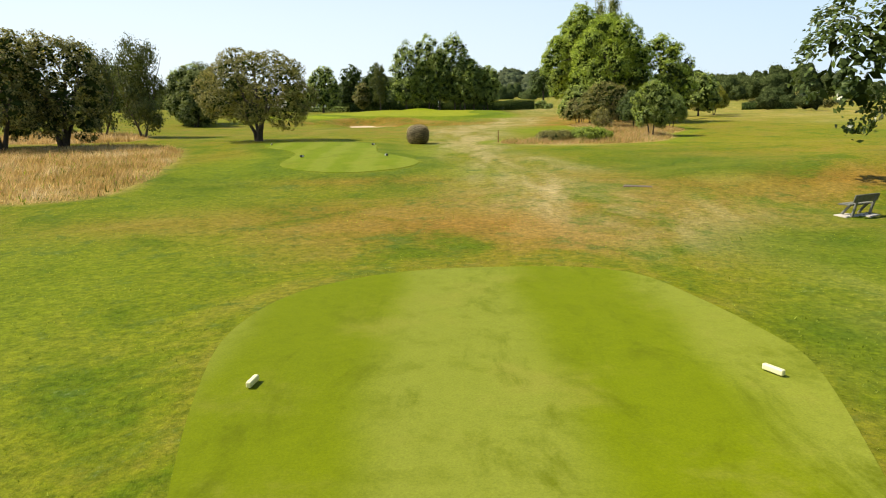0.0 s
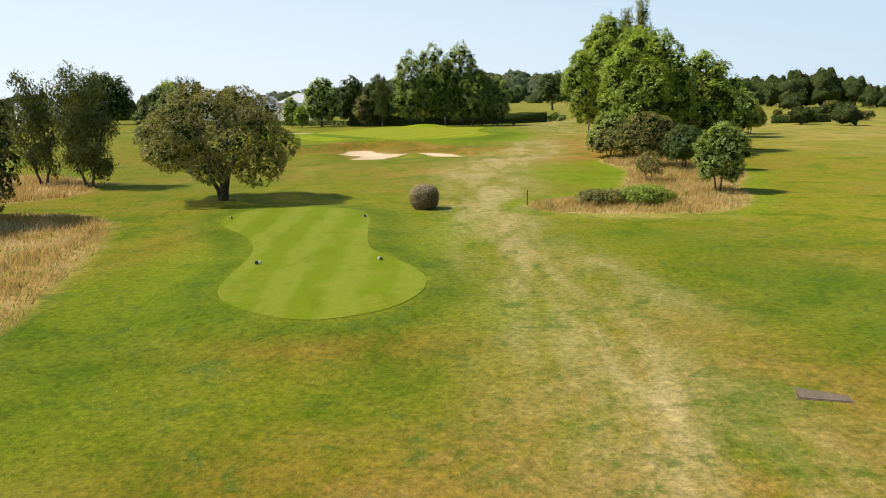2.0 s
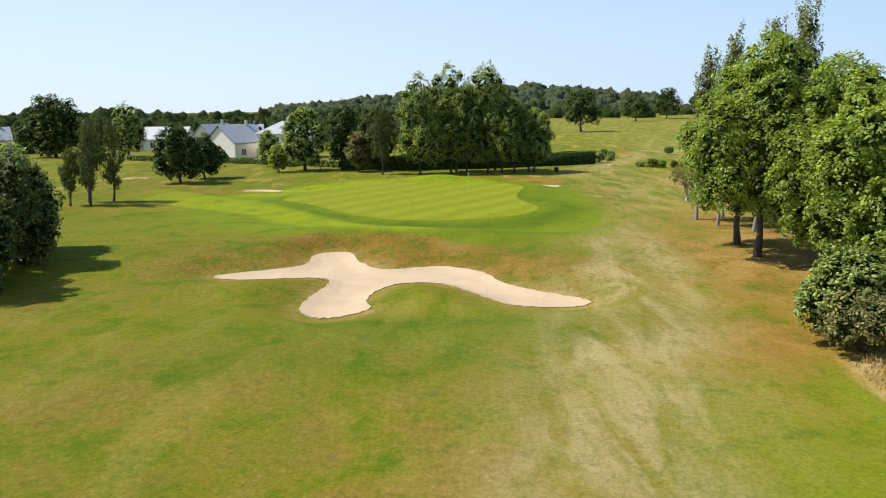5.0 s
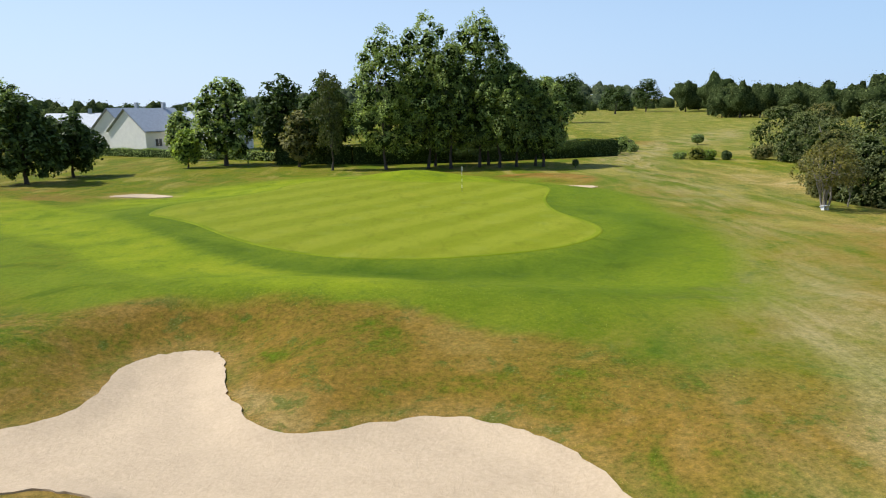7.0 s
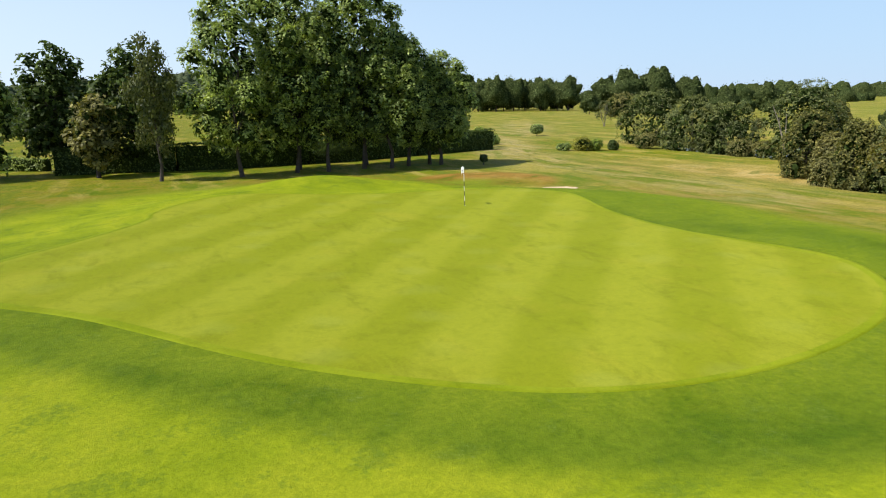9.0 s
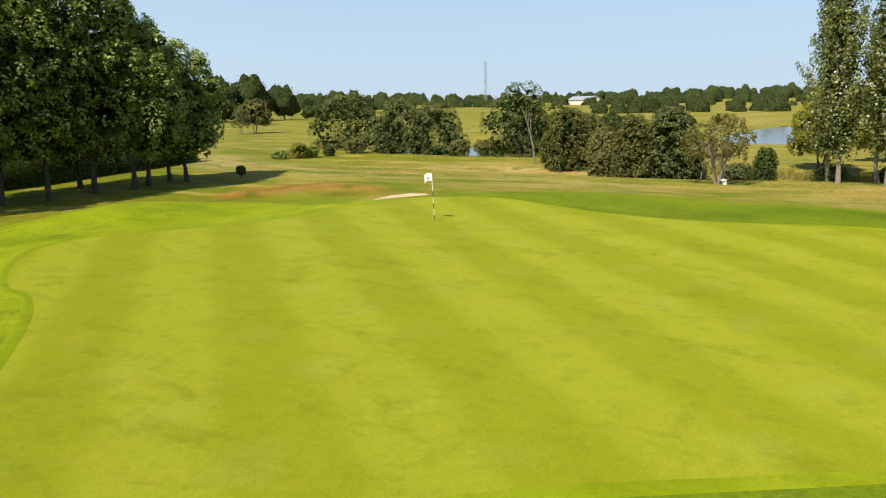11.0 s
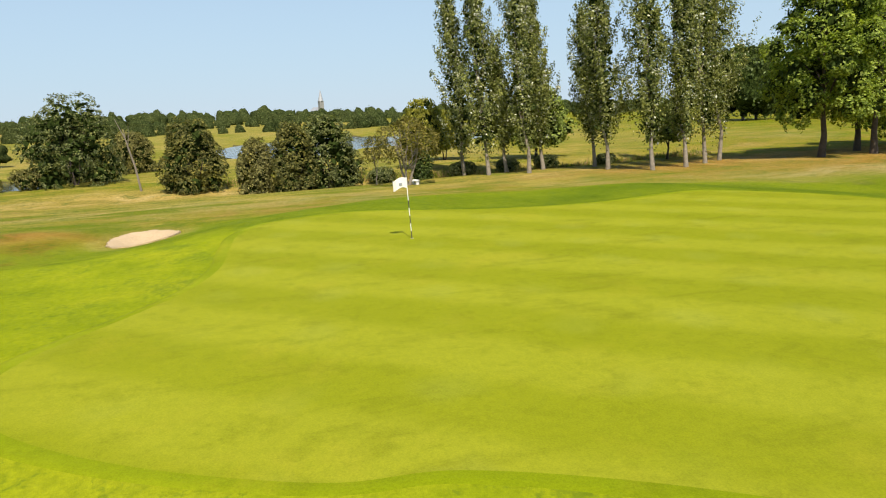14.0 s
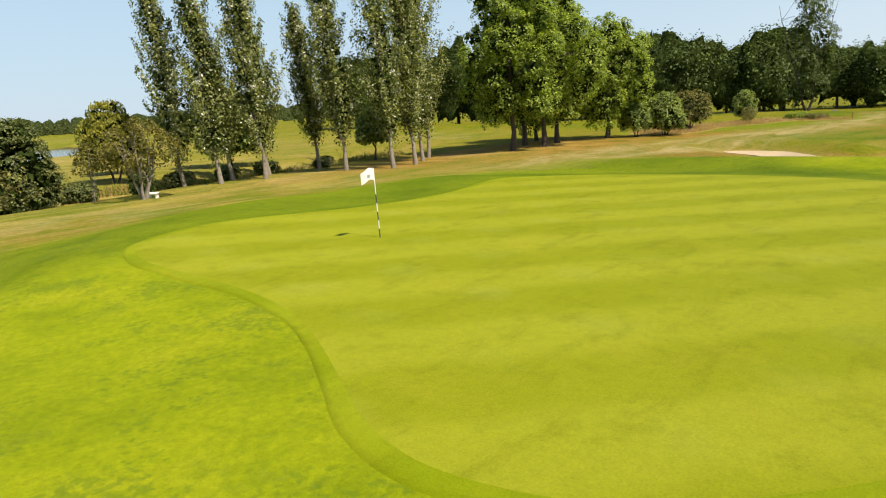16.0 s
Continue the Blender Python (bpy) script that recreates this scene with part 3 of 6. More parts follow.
    # the rough bank behind the front sand, which ends on a mown edge
    edge = np.interp(x, [-26, -17.5, -14.4, -12.7, -9, -6, -4, -2, 0.4, 2.7, 4.8, 12], [123.2, 124.6, 125.2, 125.3, 124.8, 124.1, 123.0, 121.8, 120.8, 119.1, 117.7, 115.4]) + 0.25 * np.sin(x * 1.1)
    bank = sstep(109, 114, y) * (1 - sstep(-0.6, 0.5, y - edge)) * sstep(-30, -20, x) * (1 - sstep(6, 12, x))
    dry += 0.55 * bank + 0.2 * lump(x, y, 46, 268, 8, 10)
    for line in (SAND_FRONT, SAND_LEFT, SAND_BACK):
        dry += 0.8 * np.exp(-(((inside_by(line, x, y) + 0.6) / 0.8) ** 2))
    track *= 1 - 0.65 * sstep(13, 17, x) * sstep(92, 100, y) * (1 - sstep(126, 134, y))
    dry += 0.8 * lump(x, y, 19, 110, 6, 16) + 0.16 * sstep(18, 24, y) * (1 - sstep(38, 46, y))
    lush = 0.85 * lump(x, y, 11.0, 73, 3.6, 8, 12) + 0.6 * lump(x, y, -1.0, 47, 1.8, 9, -10) + 0.5 * lump(x, y, 1.5, 36, 2.5, 5) + 0.5 * lump(x, y, -5, 66, 7, 4) + 0.9 * lump(x, y, -10, 14, 7, 15) + 0.5 * lump(x, y, -8, 44, 8, 14) + 0.5 * lump(x, y, 10, 15, 3.0, 7) + 0.55 * lump(x, y, -26, 135, 16, 8, 20)
    lush += 0.8 * sstep(-10.5, -6, d) * (1 - sstep(12, 18, x)) + 0.3 * lump(x, y, -13, 37, 6, 10)
    lush += 0.8 * np.exp(-(((inside_by(FESCUE_EAST, x, y) + 1.1) / 0.8) ** 2))
    shelf = 1 - sstep(-0.35, 0.35, y - edge)
    brown = 0.72 * sstep(107, 113, y) * shelf * sstep(-19, -15, x) * (1 - sstep(8, 15, x))
    brown += 0.9 * lump(x, y, 2.0, 23.6, 6.5, 2.4) + 0.55 * lump(x, y, -4.5, 27, 3.5, 2.0) + 1.4 * lump(x, y, 14.2, 30.4, 5.5, 1.7) + 0.8 * lump(x, y, -3, 33.6, 6.0, 1.3) + 0.55 * lump(x, y, 10.5, 36, 4, 2.4) + 0.5 * lump(x, y, 14.0, 42, 3.5, 2.5)
    brown += 0.6 * lump(x, y, -4.7, 66, 4.5, 1.6) + 0.5 * lump(x, y, -17, 36, 2.5, 3) + 0.5 * lump(x, y, -13.5, 46, 1.6, 6, -10) + 0.6 * lump(x, y, -9.5, 24.5, 3, 1.6)
    brown += 1.15 * sstep(0.22, 0.42, lump(x, y, 9.4, 175.2, 5.6, 5.8)) + 0.9 * lump(x, y, 41, 243, 5, 9) + 1.2 * lump(x, y, 24.5, 108, 6.0, 14, 8) + 1.0 * lump(x, y, 26.0, 128, 4.0, 12, 12) + 0.55 * lump(x, y, 17.5, 112, 3.4, 15, 6) + 1.0 * lump(x, y, 14.0, 93.5, 6.5, 4.5, -20) + 0.9 * sstep(0.5, 0.7, lump(x, y, 9.0, 153.2, 0.9, 0.8)) + 0.9 * sstep(0.5, 0.7, lump(x, y, 8.2, 151.0, 0.5, 1.2))
    lush = lush * (1 - 0.8 * np.clip(brown, 0, 1)) + 0.9 * sstep(-0.3, 0.4, y - edge) * sstep(-16, -11, d) * (1 - sstep(8, 16, x))
    streak = sstep(-6, -9.5, d) * sstep(128, 142, y) * sstep(4, 9, x) * (1 - sstep(46, 54, x)) + 0.8 * sstep(-8, -12, d) * sstep(162, 168, y)
    streak *= 1 - np.clip(1.3 * brown, 0, 1)
    streak += 0.3 * sstep(60, 75, y) * (1 - sstep(104, 110, y)) * sstep(-40, -25, x) * (1 - sstep(13, 17, x)) + 0.6 * sstep(46, 54, x) * sstep(40, 80, y)
    tan = np.zeros_like(x)
    for line in (FESCUE_WEST, FESCUE_BIRCH, FESCUE_EAST):
        tan = np.maximum(tan, sstep(-0.5, 0.3, inside_by(line, x, y)))
    tan = np.maximum(tan, 0.55 * lump(x, y, 23.5, 114, 4.5, 12) + 0.5 * lump(x, y, 27.5, 138, 3.5, 12, 8) + 0.28 * sstep(43, 50, x) * (1 - sstep(200, 240, y)) * sstep(80, 110, y) * (0.6 + 0.6 * w3))
    tan = np.maximum(tan, 0.55 * lump(x, y, 10.5, 53.5, 4.2, 0.8, -12))
    tan = np.maximum(tan, 0.75 * lump(x, y, 38, 142, 4.5, 34, 8) + 0.5 * lump(x, y, 36, 172, 6, 12))
    for line in (SAND_FRONT, SAND_LEFT, SAND_BACK, SAND_FAR):
        tan = np.maximum(tan, 0.40 * np.exp(-(((inside_by(line, x, y) + 0.3) / 0.55) ** 2)))
    tan = np.maximum(tan, 0.8 * (lump(x, y, 409, 112, 45, 38) + lump(x, y, 480, 275, 60, 30) + 0.6 * lump(x, y, 425, 255, 25, 40)))
    mud = np.zeros_like(x)
    for line in (POND_NEAR, POND_FAR):
        mud = np.maximum(mud, sstep(-1.2, 0.0, inside_by(line, x, y)))
    mown = np.maximum(np.maximum(sstep(-9, -6, d), sstep(-0.5, 0.6, y - edge) * sstep(-22, -14, d)), sstep(44, 60, x) * sstep(60, 90, y))
    mown = np.maximum(mown, 0.8 * sstep(62, 72, y) * (1 - sstep(104, 112, y)) * (1 - sstep(15, 19, x)) * sstep(-34, -26, x))
    apron = sstep(-12.5, -9.5, d) * sstep(152, 160, y) * (1 - sstep(3, 9, x))
    apron = np.maximum(apron, sstep(0.25, 0.5, lump(x, y, -5.2, 174.6, 7.5, 5.0, -8)))
    strip = np.interp(x, [-60, -40, -28, -21, -16, -12, -8, -4], [172, 156, 145.5, 137.2, 132.0, 128.8, 127.2, 126.6])
    strip_w = np.interp(x, [-40, -21, -12, -4], [4.5, 3.4, 2.2, 1.0])
    apron = np.maximum(apron, 0.95 * (1 - sstep(-0.7, 0.7, np.abs(y - strip) - strip_w * 1.25)) * (1 - sstep(-7, -3, x)) * sstep(-52, -40, x)) * (1 - 0.5 * lump(x, y, -26, 152, 4, 6))
    apron *= 1 - np.clip(1.2 * brown, 0, 1)
    collar = np.exp(-(((d + 3.2) / 2.4) ** 2)) * np.maximum(1 - sstep(146, 156, y), 0.5 * sstep(4, 8, x))
    collar = np.maximum(collar, 0.9 * lump(x, y, 12.5, 18, 4, 6) + 0.95 * lump(x, y, 12.5, 39, 5.0, 7, 15) + 0.6 * lump(x, y, 9.0, 47.5, 5.0, 3.0) + 0.6 * lump(x, y, -1.5, 31.5, 2, 3) + 0.75 * lump(x, y, 11.8, 33.5, 3.6, 4.5) + 0.6 * lump(x, y, -9.5, 34, 4, 6) + 0.5 * lump(x, y, -12, 92, 10, 4) + 0.6 * lump(x, y, -2, 97, 10, 3) + 0.85 * lump(x, y, 3.6, 125.4, 5.5, 1.9, 12) + 0.95 * lump(x, y, 6.6, 11.5, 1.5, 4.6, -6) + 0.95 * lump(x, y, 11.2, 20.6, 3.2, 2.5) + 0.5 * lump(x, y, 6, 118, 8, 3, -20))
    collar = np.maximum(collar, 0.8 * sstep(0.28, 0.45, lump(x, y, 10.2, 173.6, 7.0, 6.6, -35)) * (1 - sstep(0.22, 0.42, lump(x, y, 9.4, 175.2, 5.6, 5.8))) * sstep(-1.0, -2.4, d))
    # longer fringe by the green; shade of its step put in the colour too
    collar = np.maximum(collar, 0.75 * np.exp(-(((d + 0.45) / 0.8) ** 2)) * sstep(138, 146, y))
    collar = np.maximum(collar, 0.95 * np.exp(-(((inside_by(FAR_TEE, x, y) + 0.9) / 0.9) ** 2)))
    for n, v in (("collar", collar), ("apron", apron), ("dry", dry), ("track", track), ("lush", lush), ("tan", tan), ("brown", brown), ("streak", streak), ("mud", mud), ("mown", mown)):
        me.attributes.new(n, "FLOAT", "POINT").data.foreach_set("value", np.clip(v, 0, 1).astype(np.float32))
    me.materials.append(TURF)
    return tagged(new("ground", me), "sunlit patchy golf course grass, green with dry worn strips", "grass", kind="structure")


make_ground()


def sheet(name, line, material, lift, step, label, category, skirt=0.12, inset=0.0, sink=None):
    """A piece of mown turf, sand or water that lies in the ground along its outline."""
    from mathutils import geometry
    lo, hi = line.min(0), line.max(0)
    gx, gy = np.meshgrid(np.arange(lo[0], hi[0], step), np.arange(lo[1], hi[1], step))
    x, y = gx.ravel(), gy.ravel()
    keep = inside_by(line, x, y) > step * 0.45
    pts = [Vector(p) for p in line] + [Vector(p) for p in np.stack([x[keep], y[keep]], 1)]
    n = len(line)
    v, _, f, *_ = geometry.delaunay_2d_cdt(pts, [(i, (i + 1) % n) for i in range(n)], [], 1, 1e-4)
    xy = np.array([tuple(p) for p in v])
    z = height(xy[:, 0], xy[:, 1]) + lift if sink is None else np.full(len(xy), sink)
    verts = np.column_stack([xy, z])
    bm = bmesh.new()
    vs = [bm.verts.new(p) for p in verts]
    for t in f:
        if len(set(t)) == 3:
            try:
                bm.faces.new([vs[k] for k in t])
            except ValueError:
                pass
    for fc in bm.faces:
        fc.smooth = True
    edge = [e for e in bm.edges if len(e.link_faces) == 1]
    for e in edge:
        e.smooth = False
    made = bmesh.ops.extrude_edge_only(bm, edges=edge)["geom"]
    for q in made:
        if isinstance(q, bmesh.types.BMVert):
            q.co.z -= skirt
    bmesh.ops.recalc_face_normals(bm, faces=bm.faces)
    ob = part(name, bm, material)
    return tagged(ob, label, category, kind="structure")


sheet("putting_green", PUTT, GREEN, 0.012, 0.7, "closely mown bright putting green with faint mowing bands", "putting green")
def collar_strip():
    """The ring of longer grass that edges the putting green."""
    p = PUTT
    way = np.roll(p, -1, 0) - np.roll(p, 1, 0)
    way /= np.linalg.norm(way, axis=1, keepdims=True)
    out = np.stack([way[:, 1], -way[:, 0]], 1)
    if inside_by(p, *(p[:1] + out[:1] * 0.3).T)[0] > 0:
        out = -out
    k = np.arange(len(p))
    width = 0.32 + 0.08 * np.sin(k * 0.11)
    rows = []
    for off, up in ((-0.02, 0.013), (0.03, 0.016), (0.16, 0.018), (0.6, 0.018), (1.0, 0.016), (1.2, -0.12)):
        q = p + out * (off * (width[:, None] if off > 0.1 else 1.0))
        rows.append(np.column_stack([q, height(q[:, 0], q[:, 1]) + up]))
    n = len(p)
    faces = [(r * n + i, r * n + (i + 1) % n, (r + 1) * n + (i + 1) % n, (r + 1) * n + i) for r in range(5) for i in range(n)]
    me = raw("green_collar", np.concatenate(rows), np.array(faces), True)
    me.materials.append(COLLAR)
    tagged(new("green_collar", me), "darker band of longer grass round the putting green", "grass", kind="structure")


collar_strip()
sheet("tee_ground", NEAR_TEE, TEE_NEAR, 0.014, 0.6, "flat mown tee of short yellow-green turf", "tee")
sheet("tee_ground", FAR_TEE, TEE_FAR, 0.014, 0.6, "striped mown tee with a rounded dry front", "tee")
for name_line, label in ((SAND_FRONT, "pale sand bunker with winding grassy lips"), (SAND_LEFT, "shallow pale sand bunker beside the green"), (SAND_BACK, "small pale sand bunker behind the green"), (SAND_FAR, "pale sand bunker beyond the birches")):
    sheet("sand_bunker", name_line, SAND, 0.05, 0.5, label, "bunker", 0.1)
sheet("pond", POND_NEAR * 1.0, WATER, 0, 3.0, "still grey pond water behind willows", "pond", 0.3, sink=-0.95)
sheet("pond", POND_FAR, WATER, 0, 6.0, "grey pond water across the fairway", "pond", 0.3, sink=-0.95)


# ---- trees ----
def tube(points, radii, sides=7):
    """Vertices and quads of a tapered limb along points."""
    p = np.array(points, float)
    verts, faces = [], []
    for i in range(len(p)):
        way = p[min(i + 1, len(p) - 1)] - p[max(i - 1, 0)]
        way /= np.linalg.norm(way) + 1e-9
        side = np.cross(way, (0.31, 0.94, 0.12))
        side /= np.linalg.norm(side)
        up = np.cross(way, side)
        a = np.arange(sides) * 2 * math.pi / sides
        verts.append(p[i] + radii[i] * (np.cos(a)[:, None] * side + np.sin(a)[:, None] * up))
        if i:
            k = (i - 1) * sides
            faces += [(k + j, k + (j + 1) % sides, k + sides + (j + 1) % sides, k + sides + j) for j in range(sides)]
    return np.concatenate(verts), np.array(faces)


def join(pieces):
    verts, faces, n = [], [], 0
    for v, f in pieces:
        verts.append(v)
        faces.append(f + n)
        n += len(v)
    return np.concatenate(verts), np.concatenate(faces)


def leaves(rng, centres, outward, size, droop=0.0):
    """A folded leaf, or a small spray of them, at each centre."""
    n = len(centres)
    nrm = outward / (np.linalg.norm(outward, axis=1, keepdims=True) + 1e-9) + rng.normal(0, 0.38, (n, 3)) + (0, 0, 0.30)
    nrm /= np.linalg.norm(nrm, axis=1, keepdims=True) + 1e-9
    along = np.cross(nrm, rng.normal(0, 1, (n, 3)))
    along[:, 2] -= droop
    along /= np.linalg.norm(along, axis=1, keepdims=True) + 1e-9
    across = np.cross(nrm, along)
    s = (size * rng.uniform(0.6, 1.35, n))[:, None]
    tip, fold = along * s * 0.6, nrm * s * 0.12
    verts = np.stack([centres - tip, centres + across * s * 0.36 + fold, centres + tip, centres - across * s * 0.36 + fold], 1).reshape(-1, 3)
    i = np.arange(n)[:, None] * 4
    return verts, i + np.array([[0, 1, 2, 3]])


def caps(rng, blobs, count, reach, size, droop=0.0, flat=0.6):
    """Leaves in shallow domes, as sprays lie over the lobes of a crown."""
    q = np.array(blobs)
    per = int(np.clip(4.4 * (reach / size) ** 2, 6, 120))
    want = max(8, count // per)
    area = (q[:, 3] * q[:, 4] * q[:, 5]) ** 0.667
    pick = rng.choice(len(q), want * 4, p=area / area.sum())
    way = rng.normal(0, 1, (want * 4, 3)) + (0, 0, 0.22)
    way /= np.linalg.norm(way, axis=1, keepdims=True)
    c = q[pick, :3] + way * q[pick, 3:6] * rng.uniform(0.84, 1.06, (want * 4, 1))
    deep = np.full(len(c), 9.0)
    for k, lobe in enumerate(q):
        r = np.linalg.norm((c - lobe[:3]) / lobe[3:6], axis=1)
        deep = np.minimum(deep, np.where(pick == k, 9.0, r))
    order = np.argsort(np.where(deep > 0.86, 0, 1) + rng.uniform(0, 0.9, len(c)) + (rng.random(len(c)) < 0.03) * -1.0)[:want]
    c, way = c[order], way[order]
    axis = way * 0.8 + (0, 0, 0.5) + rng.normal(0, 0.22, way.shape)
    axis /= np.linalg.norm(axis, axis=1, keepdims=True)
    e1 = np.cross(axis, rng.normal(0, 1, axis.shape))
    e1 /= np.linalg.norm(e1, axis=1, keepdims=True)
    e2 = np.cross(axis, e1)
    s = np.repeat(reach * rng.uniform(0.6, 1.35, want), per)[:, None]
    r = np.sqrt(rng.random(want * per))[:, None]
    th = rng.uniform(0, 2 * math.pi, want * per)[:, None]
    ray = np.repeat(e1, per, 0) * np.cos(th) + np.repeat(e2, per, 0) * np.sin(th) * rng.uniform(0.7, 1.0, (want * per, 1))
    ax = np.repeat(axis, per, 0)
    p = np.repeat(c, per, 0) + ray * r * s + ax * s * flat * (0.8 - 1.25 * r * r) + rng.normal(0, 0.16, (want * per, 3)) * s
    p[:, 2] = np.maximum(p[:, 2], 0.05)
    return leaves(rng, p, (ax + ray * r * 0.9) * 1.6, size, droop)


def drapes(rng, blobs, clumps, per, reach, size, droop, flat):
    """Loose hanging or upright tufts of leaves through thin crowns."""
    vol = np.array([b[3] * b[4] * b[5] for b in blobs]) ** 0.8
    b = np.array(blobs)[rng.choice(len(blobs), clumps, p=vol / vol.sum())]
    way = rng.normal(0, 1, (clumps, 3))
    way /= np.linalg.norm(way, axis=1, keepdims=True)
    c = np.repeat(b[:, :3] + way * b[:, 3:6] * rng.uniform(0.5, 1.03, (clumps, 1)) ** 0.6, per, 0)
    off = rng.normal(0, 1, (len(c), 3))
    off /= np.maximum(1, np.linalg.norm(off, axis=1, keepdims=True) / 1.7)
    c = c + off * np.repeat(reach * rng.uniform(0.6, 1.3, clumps), per)[:, None] * (1, 1, flat)
    c[:, 2] = np.maximum(c[:, 2], 0.05)
    return leaves(rng, c, np.repeat(way, per, 0) * 0.6 + off * (0.35, 0.35, 0.5), size, droop)


def plumes(rng, h, w, base, lean, count, size):
    """A poplar's steep boughs, each a tapering plume of leaves that sweeps upwards."""
    n = int(30 + 2.2 * h)
    u = (np.arange(n) + rng.uniform(0, 1, n)) / n
    z0 = base + (h - base) * 0.82 * u**1.12
    ln = (h - base) * rng.uniform(0.15, 0.30, n) * (1.12 - 0.45 * u)
    out = w / 2 * (0.34 + 0.72 * np.sin(math.pi * np.clip(0.26 + 0.78 * u**0.8, 0, 1))) * rng.uniform(0.40, 1.28, n)
    a = np.arange(n) * 2.4 + rng.uniform(-0.5, 0.5, n)
    per = count // n
    k = np.repeat(np.arange(n), per)
    s = rng.uniform(0.0, 1.0, n * per) ** 0.8
    z = z0[k] + ln[k] * s
    bow = (z / h) ** 1.3
    fat = (0.13 + 0.10 * w) * (1.0 - 0.72 * s)
    off = rng.normal(0, 1, (n * per, 3)) * fat[:, None] * (0.62, 0.62, 0.9)
    side = np.stack([np.cos(a[k]), np.sin(a[k]), 0 * z], 1)
    p = side * (out[k] * s**0.62)[:, None] + np.stack([lean[0] * bow, lean[1] * bow, z], 1) + off
    return leaves(rng, p, side * 0.8 + off * 2.0 + (0, 0, 0.1), size)


def limbs(rng, blobs, base, top, radius, count, start=0.35, stems=1, lean=(0, 0)):
    """Trunk or stems, and limbs that reach into the crown."""
    out = []
    roots = []
    for k in range(stems):
        a = 2 * math.pi * k / max(stems, 1) + rng.uniform(0, 1)
        off = 0.0 if stems == 1 else 0.22
        foot = np.array([math.cos(a) * off * 0.5, math.sin(a) * off * 0.5, -0.15])
        head = np.array([lean[0], lean[1], top]) + np.array([math.cos(a), math.sin(a), 0]) * (0.0 if stems == 1 else top * 0.28)
        mid = [foot + (head - foot) * t + rng.normal(0, 0.02 * top, 3) * math.sin(math.pi * t) * (1, 1, 0) for t in np.linspace(0, 1, 8)]
        r = radius * (1.0 if stems == 1 else 0.62)
        rad = r * (1 - 0.85 * np.linspace(0, 1, 8)) * np.array([1.45, 1.05, 1, 1, 1, 1, 1, 1])
        out.append(tube(mid, rad, 9))
        roots.append((mid, rad))
    for k in range(count):
        mid, rad = roots[k % stems]
        i = int(rng.integers(max(1, int(start * 8)), 7))
        blob = blobs[int(rng.integers(len(blobs)))]
        way = rng.normal(0, 1, 3)
        way /= np.linalg.norm(way)
        end = np.array(blob[:3]) + way * np.array(blob[3:6]) * 0.75
        a = np.array(mid[i])
        if end[2] < a[2] - 0.5:
            end[2] = a[2] + 0.3
        bend = (a + end) / 2 + (0, 0, 0.12 * np.linalg.norm(end - a)) + rng.normal(0, 0.1, 3)
        pts = [a, a * 0.55 + bend * 0.45, bend, bend * 0.5 + end * 0.5, end]
        out.append(tube(pts, rad[i] * 0.6 * np.array([1, 0.75, 0.55, 0.35, 0.12]), 5))
    return join(out)


